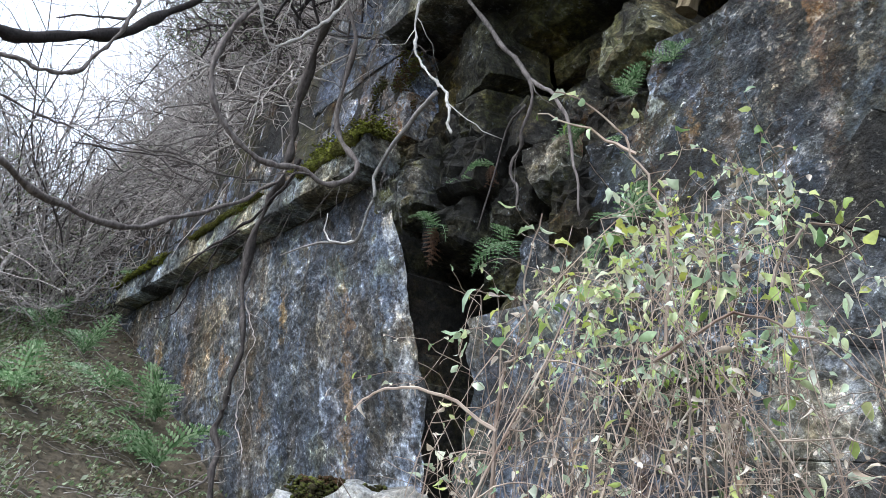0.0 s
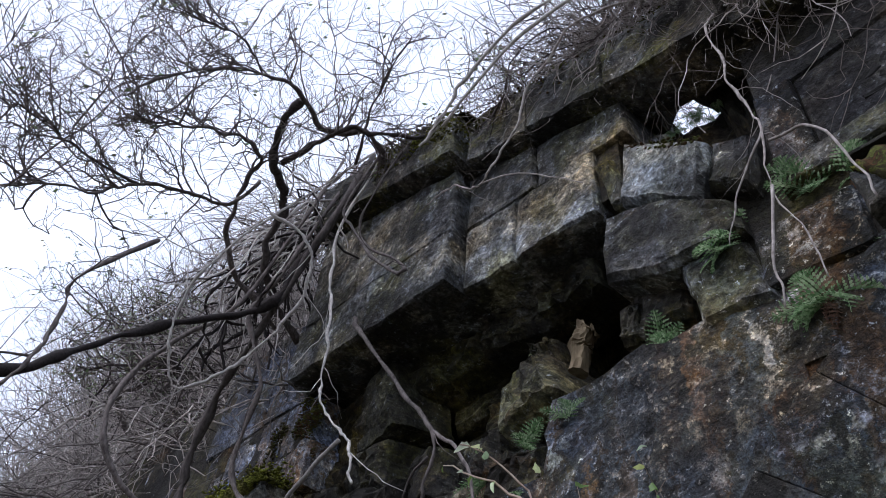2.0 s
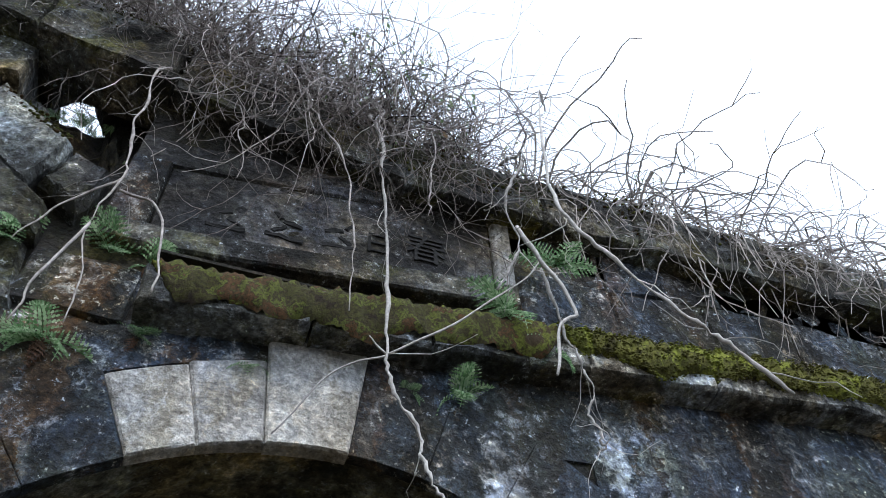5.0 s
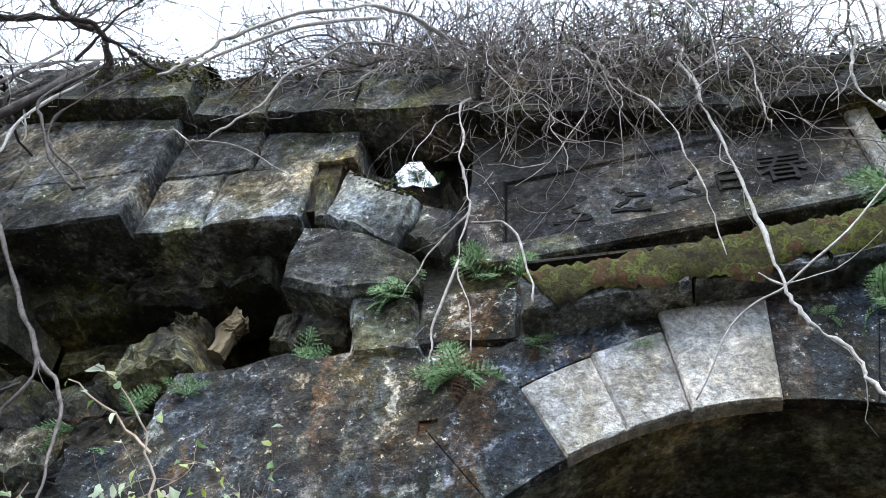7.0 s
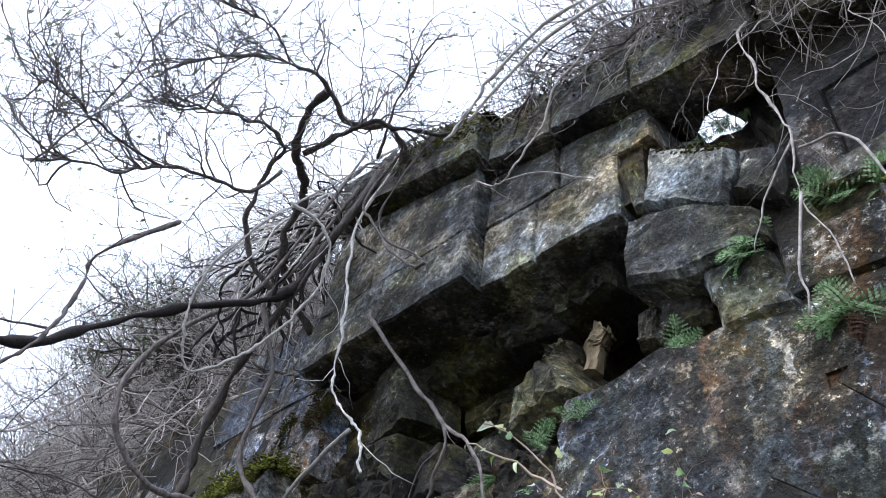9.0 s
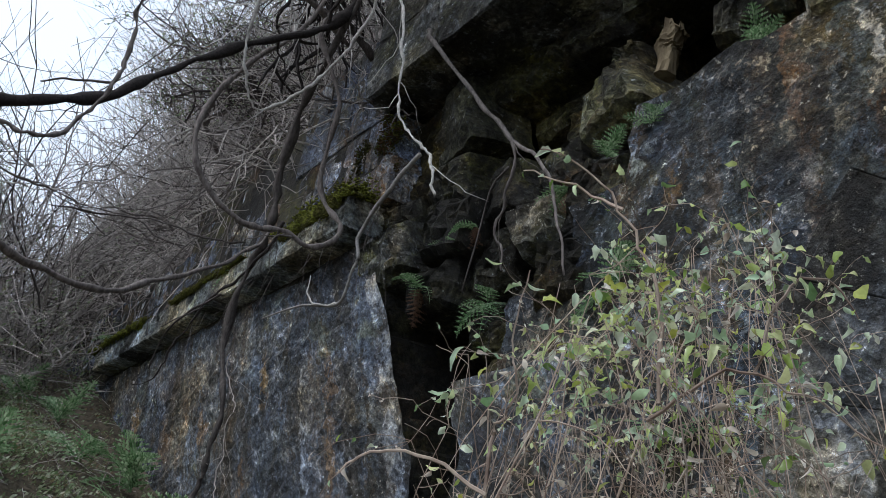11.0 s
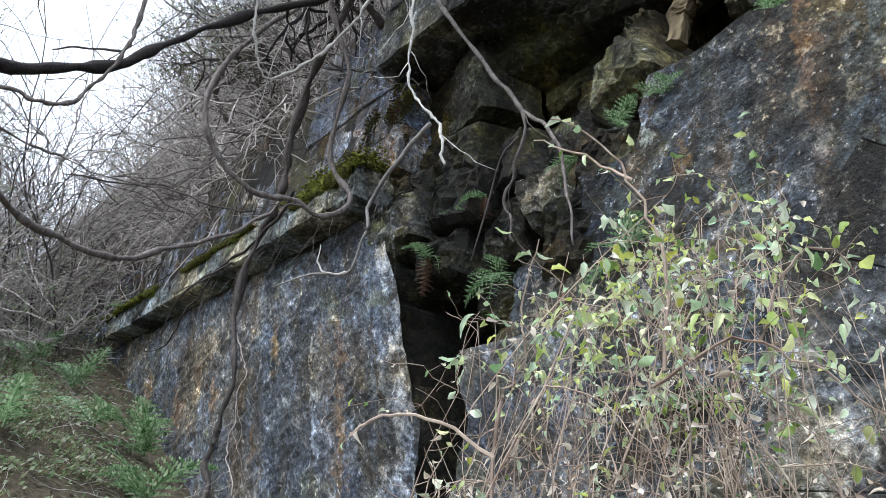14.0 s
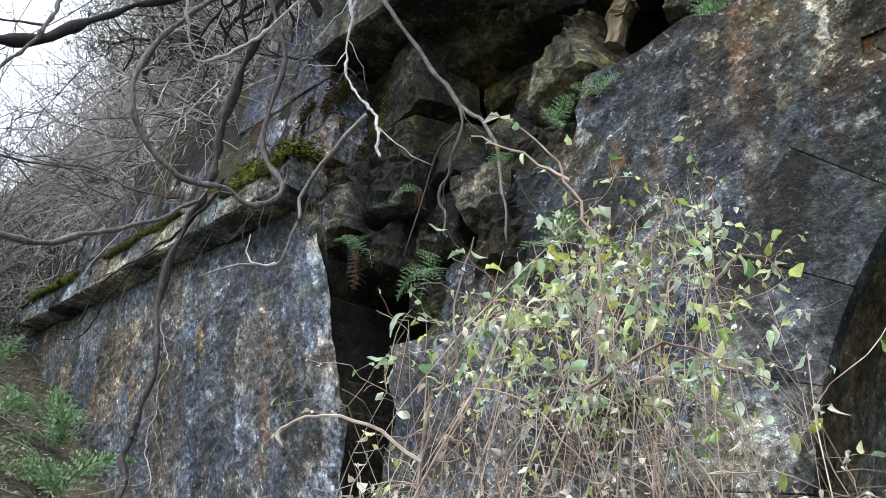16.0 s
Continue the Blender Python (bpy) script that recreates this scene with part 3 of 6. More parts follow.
def face_stones():
    """Coursed ashlar of the wing wall and the wall round the arch."""
    heights = [0.0, 0.45, 0.88, 1.3, 1.72, 2.12, 2.55, 2.93, 3.33, 3.75, STRING_Z0 - 0.004]
    outer = ARCH_R + RING + 0.006
    made = []
    def squeeze(x, z):
        if z > ARCH_Z:
            d = math.hypot(x, z - ARCH_Z)
            if d < outer:
                k = outer / max(d, 0.01)
                return x * k, ARCH_Z + (z - ARCH_Z) * k
        elif abs(x) < outer:
            return math.copysign(outer, x), z
        return x, z
    def placed(x, z):
        return lifted(*squeeze(x, z))
    for c in range(len(heights) - 1):
        z0, z1 = heights[c], heights[c + 1]
        zm = (z0 + z1) / 2
        r = rng(40 + c)
        spans = [(-17.8, crack_left(zm) if zm > 0.9 else -4.5), (crack_right(zm) if zm > 0.9 else -4.5, 5.6)]
        for a, b in spans:
            x = a
            while x < b - 0.05:
                w = r.uniform(0.62, 1.05)
                x1 = b if b - x - w < 0.35 else x + w
                inside = [in_arch(px, pz, outer) for px in (x, (x + x1) / 2, x1) for pz in (z0, zm, z1)]
                if sum(inside) < 8 and z1 > ground_z((x + x1) / 2, -0.1) - 0.3:
                    made.append((x - 0.002, x1 + 0.002, z0 - 0.002, z1 + 0.002, r.random()))
                x = x1
    for i, (x0, x1, z0, z1, q) in enumerate(made):
        bm = bmesh.new()
        block(bm, x0, x1, z0, z1, 0.0, 0.3, 100 + i, 8, 6, 0.016, 0.001, placed, 0.0)
        zm = (z0 + z1) / 2
        if zm > 0.9 and abs(x1 - crack_left(zm)) < 0.02:
            # broken end: one ragged line in front, hollow behind
            for v in bm.verts:
                near = max(0.0, 1.0 - abs(v.co.x - x1) / 0.3)
                v.co.x += near * (crack_left(v.co.z) - crack_left(zm) + 0.05 * wob((0, 0, v.co.z), 4.0, 3) + 0.03 * wob((0, 0, v.co.z), 11.0, 5))
                if v.co.y > 0.15 and near > 0:
                    v.co.x -= 0.5
        if zm > 0.9 and abs(x0 - crack_right(zm)) < 0.02:
            for v in bm.verts:
                v.co.x += max(0.0, 1.0 - abs(v.co.x - x0) / 0.3) * (0.09 * wob((0, 0, v.co.z), 2.6, 8) + 0.06 * wob((0, 0, v.co.z), 9.0, 5))
        if z1 > STRING_Z0 - 0.02 and x0 < -0.9:
            # the bed left bare where the string course fell away
            for v in bm.verts:
                v.co.z += max(0.0, 1.0 - (z1 - v.co.z) / 0.25) * min(1.0, max(0.0, -0.9 - v.co.x) / 0.1) * (0.08 * wob((v.co.x, 0, 0), 2.4, 3) + 0.05 * wob((v.co.x, 0, 0), 8.0, 4) - 0.03)
        part("stone", bm, ASHLAR if x0 > -3.6 else WINGWALL, WALL)


def voussoirs():
    """The arch ring; the keystone and two stones beside it are cleaner and paler."""
    def wedge(a0, a1, r0, r1, front, back, seed, mat, name="voussoir", label=""):
        bm = bmesh.new()
        g = 0.0015 / r1
        def bend(a, r):
            return lifted(r * math.sin(a), ARCH_Z + r * math.cos(a))
        block(bm, a0 + g, a1 - g, r0, r1, front, back, seed, 5, 4, 0.011, 0.006 if mat == PALE else 0.002, bend, 0.3 if mat == PALE else 0.05)
        part(name, bm, mat, WALL, label)
    edge = radians(6.3)
    wedge(-edge, edge, ARCH_R - 0.01, 2.27, -0.03, 0.06, 7, PALE, "keystone", "pale dressed keystone")
    step = radians(12.3)
    top = math.pi / 2 + 0.02
    for side in (-1, 1):
        a, i = edge, 0
        while a < top:
            pale = side < 0 and i < 2
            b = min(a + step * (0.76 if pale else 1.0), top + 0.05)
            lo, hi = sorted((side * a, side * b))
            wedge(lo, hi, ARCH_R, ARCH_R + RING + (-0.015 * i if pale else 0.05), -0.02 if pale else -0.006, 0.06, 20 + i + 50 * side, PALE if pale else GREYRING if side < 0 and i > 3 else ASHLAR)
            a, i = b, i + 1
        z = ARCH_Z - 0.05
        while z > 0.05:
            bm = bmesh.new()
            lo, hi = sorted((side * ARCH_R, side * (ARCH_R + RING)))
            block(bm, lo + 0.003, hi - 0.003, max(z - 0.42, -0.1), z - 0.006, -0.008, 0.6, int(z * 100) + 7 * side, 2, 2, 0.01)
            part("jamb_stone", bm, ASHLAR, WALL)
            z -= 0.42


def tunnel():
    bm = bmesh.new()
    ys = [0.05, 0.2, 0.4] + [0.8 + 0.4 * i for i in range(32)]
    prof = [(-ARCH_R - 0.04, 0.0), (-ARCH_R - 0.04, 1.0)] + [((ARCH_R + 0.04) * -math.cos(a), ARCH_Z + (ARCH_R + 0.04) * math.sin(a)) for a in [math.pi * k / 24 for k in range(25)]] + [(ARCH_R + 0.04, 1.0), (ARCH_R + 0.04, 0.0)]
    rows = [[bm.verts.new((x * (1 + 0.012 * wob((x, y, z), 2.5)), y, lifted(x, z)[1] * (1 + 0.008 * wob((x, y, z), 2.5, 4)))) for x, z in prof] for y in ys]
    for a, b in zip(rows, rows[1:]):
        for k in range(len(prof) - 1):
            bm.faces.new((a[k], a[k + 1], b[k + 1], b[k]))
    bm.faces.new(rows[-1])
    ob = mesh_object("wall_tunnel", bm, VAULT)
    tagged(ob, "dim stone vault and side walls inside the tunnel", "tunnel", kind="structure")
    bm = bmesh.new()
    g = [[bm.verts.new((x, y, 0.02 + 0.05 * wob((x, y, 0), 1.5))) for x in (-1.9, -0.9, 0, 0.9, 1.9)] for y in [0.3 + 0.5 * i for i in range(28)]]
    for a, b in zip(g, g[1:]):
        for k in range(4):
            bm.faces.new((a[k], a[k + 1], b[k + 1], b[k]))
    tagged(mesh_object("floor_tunnel", bm, SOIL), "damp earth floor inside the tunnel", "floor", kind="structure")


def course(name, label, spans, z0, z1, yf, yb, mat, seed, category="stone course", rough=0.012, step=(0.6, 0.95), shape=None):
    """A row of separate stones as one piece of the setting: a backing strip and its stones."""
    r = rng(seed)
    bm = bmesh.new()
    for a, b in spans:
        low, high = [[shape(x, z)[1] if shape else z for x in (a, b)] for z in (z0, z1)]
        cuboid(bm, a + 0.02, b - 0.02, yf + 0.06, yb, max(low) + 0.02, max(max(low) + 0.04, min(high) - 0.02))
    owner = mesh_object(name, bm, CORE)
    tagged(owner, label, category, kind="structure")
    i = 0
    for a, b in spans:
        x = a
        while x < b - 0.03:
            w = r.uniform(*step)
            x1 = b if b - x - w < 0.3 else x + w
            bm = bmesh.new()
            dy = r.uniform(-0.008, 0.008)
            block(bm, x + 0.002, x1 - 0.002, z0, z1, yf + dy, yb + 0.01, seed + i, 9, 5, rough, 0.014, shape)
            chip(bm, 0.02, seed + i)
            part("stone", bm, mat, owner)
            x, i = x1, i + 1
    return owner


face_stones()
voussoirs()
tunnel()
# string course, broken between the pier and the arch
course("trim_string_course", "projecting stone string course with moss on top", [(-0.88, 5.6)], STRING_Z0 - 0.06, STRING_Z1, -0.18, 0.3, PARAPET, 300, shape=lifted)
course("trim_wing_course", "thick pale lichened stone course along the wing wall", [(-11.12, -5.15)], STRING_Z0, WING_Z1, -0.24, 0.3, WINGCOURSE, 306, rough=0.02)
course("wall_above_string", "stained parapet stones above the string course", [(-17.6, -5.0)], WING_Z1 + 0.004, 4.9, 0.0, 0.4, WINGTOP, 320)
course("wall_above_string_upper", "stained parapet stones under the thicket", [(-17.4, -5.08)], 4.904, 5.36, 0.02, 0.4, WINGTOP, 340)
course("wall_over_wing", "stained wall stones under the brush", [(-9.2, -6.71)], 5.365, 6.0, 0.03, 0.5, WINGTOP, 347)
course("wall_beside_pier", "stained wall stones beside the pier head", [(-6.7, -5.27)], 5.365, 6.35, 0.01, 0.5, WINGTOP, 345)
# pier head at the left of the break, and the parapet hanging over it
course("pier_head_lower", "projecting grey pier stones over the collapsed part", [(-5.25, -3.44)], 5.42, 5.94, -0.2, 0.55, PARAPET, 360)
course("pier_head_upper", "projecting grey pier stones under the coping", [(-5.2, -3.44)], 5.944, 6.44, -0.19, 0.55, PARAPET, 370, shape=under_coping)
course("parapet_lower", "hanging grey parapet stones over the hole", [(-3.43, -2.27)], 5.40, 5.99, -0.05, 0.5, PARAPET, 380, step=(0.36, 0.5))
course("parapet_upper", "grey parapet stones under the coping", [(-3.43, -2.0)], 5.994, 6.44, -0.04, 0.5, PARAPET, 390, step=(0.5, 0.8), shape=under_coping)
course("coping_pier", "projecting coping stone of the pier with moss", [(-5.2, -3.36)], 6.31, 6.88, -0.36, 0.7, COPING, 400, step=(0.9, 1.2), rough=0.03, shape=sloped)
course("coping_middle", "projecting parapet coping stones in deep shade", [(-3.35, -2.02)], 6.31, 6.88, -0.2, 0.7, COPING, 410, step=(0.6, 0.8), rough=0.03, shape=sloped)
course("coping_over_hole", "loose coping stone bridging the hole", [(-2.015, -1.15)], 6.3, 6.85, -0.2, 0.22, COPING, 414, step=(0.9, 1.3), rough=0.03, shape=sloped)
course("coping_plaque", "mossy coping over the name plaque", [(-1.14, 5.6)], 6.3, 6.8, -0.16, 0.7, COPING, 420, step=(0.7, 1.1), rough=0.03, shape=sloped)
course("parapet_foot", "dark parapet stones beside the plaque", [(-1.42, -0.9)], 4.18, 4.56, -0.02, 0.5, ASHLAR, 430, step=(0.25, 0.4))
course("parapet_right", "dark parapet stones hung with dry vines", [(1.16, 5.6)], STRING_Z1 + 0.004, 5.03, 0.0, 0.5, ASHLAR, 440, shape=lifted)
course("parapet_right_upper", "dark parapet stones under the coping", [(1.16, 5.6)], 5.034, 5.5, 0.01, 0.5, ASHLAR, 450, shape=lifted)


def top_soil():
    """Earth and roots lying on the coping."""
    for name, x0, x1, z, yf, yb in (("soil_pier", -5.3, -3.3, 6.87, -0.32, 1.1), ("soil_middle", -3.35, -2.06, 6.87, -0.16, 1.1), ("soil_over_hole", -2.1, -1.15, 6.84, -0.16, 0.14), ("soil_plaque", -1.2, 5.6, 6.79, -0.12, 1.1)):
        bm = bmesh.new()
        nx, ny = int((x1 - x0) / 0.06), 18
        grid = []
        for j in range(ny + 1):
            v = j / ny
            row = []
            for i in range(nx + 1):
                x = x0 + (x1 - x0) * i / nx
                y = yf + 0.05 * wob((x, 0, 0), 3) + (yb - yf) * v
                rise = min(1.0, v / 0.16) ** 0.5
                row.append(bm.verts.new((x, y, z + cope_z(x) - 6.3 - 0.03 + rise * (0.16 + 0.1 * wob((x, y, 5), 2.2) + 0.05 * wob((x, y, 5), 8)))))
            grid.append(row)
        for a, b in zip(grid, grid[1:]):
            for i in range(nx):
                bm.faces.new((a[i], a[i + 1], b[i + 1], b[i]))
        tagged(mesh_object("ground_" + name, bm, SOD, None, True), "dark mossy earth lying on the coping", "soil", kind="structure")


top_soil()


# ---- the name plaque ----
def plaque():
    owner = thing("name_plaque", (0.0, 0.0, 4.9), "carved dark stone tunnel name plaque in a raised frame", "plaque")
    def piece(name, x0, x1, z0, z1, yf, yb, seed, mat, label=""):
        bm = bmesh.new()
        block(bm, x0, x1, z0, z1, yf, yb, seed, 8, 3, 0.006, 0.01, lambda x, z: (x, lifted(x, z)[1] - 4.9))
        return part(name, bm, mat, owner, label)
    piece("panel", -0.98, 1.0, 4.86, 5.5, 0.015, 0.4, 1, PLAQUE)
    piece("sill", -1.2, 1.12, 4.69, 4.856, -0.07, 0.4, 2, COPING, "projecting sill spotted with lichen")
    piece("top_rail", -1.2, 1.12, 5.504, 5.75, 0.0, 0.4, 3, PLAQUE)
    piece("frame_post", 1.003, 1.13, 4.86, 5.5, -0.03, 0.4, 4, PALE, "pale end stone of the frame")
    piece("frame_post", -1.2, -0.983, 4.86, 5.5, -0.03, 0.4, 5, ASHLAR, "dark end stone of the frame")
    piece("base_course", -1.2, 1.12, 4.43, 4.686, 0.05, 0.4, 6, CORE)
    # two signs that can be read, carved and darkened, in reading order from the right
    for sign, x, s in (("\u6625", 0.56, 0.28), ("\u65e5", 0.27, 0.21)):
        cu = bpy.data.curves.new("sign", "FONT")
        cu.body, cu.size, cu.align_x, cu.extrude = sign, s, "CENTER", 0.004
        tmp = bpy.data.objects.new("sign", cu)
        scene.collection.objects.link(tmp)
        me = bpy.data.meshes.new_from_object(tmp.evaluated_get(bpy.context.evaluated_depsgraph_get()))
        bpy.data.objects.remove(tmp)
        me.transform(Matrix.Rotation(radians(90), 4, "X"))
        me.materials.clear()
        me.materials.append(INK)
        ob = new("carved_sign", me)
        ob.parent = owner
        ob.location = (x, 0.004, 5.03 + lift(x, 5.03) - 4.9)
    # worn signs that cannot be read: plain strokes
    strokes = ((0.0, 0.0, 0.22, -6), (0.03, 0.07, 0.1, 38), (-0.04, 0.13, 0.12, -14), (0.05, 0.19, 0.07, -55))
    for x, flip, count in ((0.04, 1, 4), (-0.28, -1, 4), (-0.6, 1, 4)):
        for k, (dx, dz, w, tilt) in enumerate(strokes[:count]):
            bm = bmesh.new()
            block(bm, -w / 2, w / 2, -0.016, 0.016, -0.004, 0.004, k, 6, 2, 0.001, 0.004)
            chip(bm, 0.014, k + x, 14)
            ob = part("carved_stroke", bm, INK, owner)
            ob.location = (x + flip * dx, 0.011, 5.03 + lift(x, 5.03) - 4.9 + dz)
            ob.rotation_euler = (0, radians(flip * tilt), 0)


plaque()


# ---- fallen and hanging stones in the collapsed part ----
def fallen(name, label, c, size, turn, seed, mat=PARAPET, category="stone block", rough=0.014, shape=None):
    bm = bmesh.new()
    w, d, h = size
    block(bm, -w / 2, w / 2, -h / 2, h / 2, -d / 2, d / 2, seed, 9, 7, rough, 0.03, shape)
    chip(bm, 0.022, seed, 4.5)
    ob = mesh_object(name, bm, mat)
    ob.location = c
    ob.rotation_euler = [radians(a) for a in turn]
    return tagged(ob, label, category, "dislodged stones in the break")


def slipped(across, down=0.0, taper=0.0):
    """A block pushed out of square: its rows slide down along it, its ends lean, its far end thins."""
    return lambda x, z: (x + across * z, z * (1.0 - taper * max(0.0, x)) + down * x)


fallen("tilted_stone", "tilted grey stone block with mossy top in the break", (-1.77, 0.1, 5.26), (0.55, 0.5, 0.46), (0, 8, 0), 501, WINGCOURSE, shape=slipped(0.06, -0.58))
fallen("tilted_stone", "smaller tilted stone broken off the mossy block", (-1.385, 0.1, 5.03), (0.25, 0.42, 0.37), (0, 8, 3), 502, shape=slipped(0.1, -0.45))
fallen("leaning_stone", "leaning grey stone block under the tilted one", (-1.82, 0.1, 4.82), (0.82, 0.44, 0.52), (0, 5, -2), 503, shape=slipped(-0.05, -0.3, 1.5))
fallen("loose_stone", "upright grey stone block resting on the arch wall", (-1.6, 0.16, 4.36), (0.38, 0.4, 0.42), (0, 4, 2), 504, shape=slipped(-0.28))
fallen("wedge_stone", "narrow yellowish wedge stone beside the tilted block", (-2.15, 0.12, 5.56), (0.13, 0.34, 0.48), (0, 0, 0), 505, YELLOWSTONE, shape=slipped(-0.22))
fallen("wedge_stone", "small dark stone wedged under the blocks", (-2.05, 0.24, 4.6), (0.38, 0.3, 0.34), (0, 6, 0), 506, SHADE_RUBBLE)
fallen("wedge_stone", "small yellowish stone wedged under the blocks", (-2.2, 0.2, 4.5), (0.13, 0.3, 0.26), (0, 6, 0), 511, YELLOWSTONE)


# backing stones in the core's near-black, which paints the shade round the hole
fallen("backing_stone", "backing stone coloured shade-dark behind the hole in the parapet", (-2.17, 0.5, 6.0), (0.34, 0.3, 1.5), (0, -3, 0), 507, CORE, rough=0.05)
fallen("backing_stone", "backing stone coloured shade-dark behind the hole in the parapet", (-1.3, 0.45, 5.85), (0.36, 0.3, 1.3), (0, -9, 0), 508, CORE, rough=0.05)
fallen("backing_stone", "backing stone coloured shade-dark under the hole in the parapet", (-1.66, 0.5, 5.73), (0.62, 0.3, 0.84), (0, 9, 0), 509, CORE, rough=0.05)
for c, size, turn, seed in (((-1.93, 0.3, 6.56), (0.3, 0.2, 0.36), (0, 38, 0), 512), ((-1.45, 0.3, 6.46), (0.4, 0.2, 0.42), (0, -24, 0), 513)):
    fallen("backing_stone", "broken backing stone coloured shade-dark hanging over the hole", c, size, turn, seed, CORE, rough=0.05)


def rubble():
    """Loose stones of the backing, heaped in the break."""
    # place of the middle, size, then how the stone leans
    spots = [
        (-3.0, 0.4, 4.48, 0.52, 0.5, 0.46, -0.3, 1), (-2.97, 0.4, 4.83, 0.2, 0.3, 0.22, -0.1, 1), (-3.2, 0.5, 4.1, 0.42, 0.4, 0.32, 0.0, 0),
        (-4.68, 0.45, 5.08, 0.95, 0.5, 0.62, -0.2, 1), (-4.25, 0.5, 5.28, 0.5, 0.4, 0.3, 0.1, 1), (-5.15, 0.5, 5.3, 0.5, 0.4, 0.34, 0.0, 1),
        (-4.6, 0.42, 4.55, 0.72, 0.5, 0.4, -0.1, 0), (-5.1, 0.4, 4.68, 0.3, 0.4, 0.26, 0.2, 1), (-5.05, 0.3, 4.42, 0.42, 0.4, 0.22, 0.0, 0),
        (-4.95, 0.22, 4.02, 0.62, 0.5, 0.42, -0.1, 2), (-4.35, 0.3, 4.08, 0.5, 0.5, 0.44, 0.1, 0), (-3.9, 0.42, 4.25, 0.44, 0.5, 0.38, -0.1, 0),
        (-4.02, 0.4, 3.8, 0.36, 0.4, 0.36, 0.2, 0), (-3.58, 0.3, 3.84, 0.4, 0.4, 0.36, -0.4, 2), (-3.5, 0.45, 4.25, 0.36, 0.4, 0.36, 0.0, 0),
        (-3.02, 0.22, 3.78, 0.4, 0.4, 0.44, 0.1, 0), (-3.2, 0.16, 3.36, 0.4, 0.4, 0.4, 0.0, 0), (-4.5, 0.35, 3.68, 0.5, 0.5, 0.32, 0.0, 0),
        (-3.72, 0.55, 3.45, 0.42, 0.4, 0.36, 0.0, 0), (-4.25, 0.6, 3.4, 0.4, 0.4, 0.3, 0.0, 0), (-2.62, 0.5, 4.2, 0.44, 0.5, 0.3, 0.0, 0), (-3.5, 0.75, 4.7, 0.5, 0.4, 0.5, 0.0, 0),
        (-4.7, 0.62, 5.34, 0.8, 0.5, 0.24, 0.0, 1), (-3.95, 0.6, 5.3, 0.7, 0.5, 0.26, 0.0, 1), (-3.3, 0.55, 5.28, 0.6, 0.5, 0.24, 0.0, 0), (-2.75, 0.5, 5.28, 0.55, 0.5, 0.22, 0.0, 1), (-3.6, 0.85, 5.1, 1.2, 0.4, 0.3, 0.0, 0),
        (-4.2, 0.75, 2.9, 0.5, 0.5, 0.4, 0.0, 0), (-3.8, 0.75, 2.8, 0.4, 0.5, 0.4, 0.0, 0), (-4.1, 0.7, 2.4, 0.6, 0.5, 0.5, 0.0, 0),
    ]
    # the brown kind has the cavity's shade in its colour
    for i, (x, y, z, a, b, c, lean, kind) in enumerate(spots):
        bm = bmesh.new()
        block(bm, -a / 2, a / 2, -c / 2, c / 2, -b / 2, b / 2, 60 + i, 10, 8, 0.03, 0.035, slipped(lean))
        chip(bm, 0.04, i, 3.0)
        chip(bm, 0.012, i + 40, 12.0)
        ob = mesh_object("rubble_stone", bm, (SHADE_RUBBLE, YELLOWSTONE, COPING)[kind], None, False)
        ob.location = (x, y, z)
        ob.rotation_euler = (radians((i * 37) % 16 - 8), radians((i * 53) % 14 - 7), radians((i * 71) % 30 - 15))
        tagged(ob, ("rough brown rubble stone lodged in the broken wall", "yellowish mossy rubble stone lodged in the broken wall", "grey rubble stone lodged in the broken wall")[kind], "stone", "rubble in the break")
    bm = bmesh.new()
    frayed = rng(33)
    tube(bm, smooth_path([(0, 0, -0.05), (0.01, 0, 0.04), (0.0, 0.01, 0.12), (0.03, 0, 0.2), (0.04, 0.0, 0.25)], 4), 0.06, 0.062, 18, 0.3, 5)
    for v in bm.verts:
        a = math.atan2(v.co.y, v.co.x)
        k = 1 + 0.35 * wob((math.cos(a) * 1.5, math.sin(a) * 1.5, v.co.z * 2), 1.0) + 0.3 * wob((math.cos(a) * 4, math.sin(a) * 4, v.co.z * 3), 1.0)
        v.co.x, v.co.y = v.co.x * k, v.co.y * k
        if v.co.z > 0.22:
            v.co.z += frayed.uniform(-0.06, 0.03)
    ob = mesh_object("rotten_stump", bm, WOOD, None, False)
    ob.location = (-2.57, 0.1, 4.42)
    ob.rotation_euler = (0.1, 0.15, 0.4)
    tagged(ob, "splintered pale rotten stump lodged in the break", "stump")
    for i, (x, y, z, a, b, c) in enumerate([(-4.1, -0.45, 1.55, 0.75, 0.6, 0.75), (-3.5, -0.5, 1.2, 0.6, 0.6, 0.6), (-4.8, -0.5, 1.45, 0.6, 0.5, 0.6), (-4.0, -1.0, 1.05, 0.7, 0.6, 0.6)]):
        bm = bmesh.new()
        lump(bm, (0, 0, 0), (a, b, c), 90 + i, 0.3, (8, 12 * i, 30 * i), 4)
        ob = mesh_object("boulder", bm, PALE if i == 0 else PARAPET, None, True)
        ob.location = (x, y, z)
        tagged(ob, "grey fallen boulder with a mossy shoulder", "boulder", "fallen boulders below the break")


rubble()


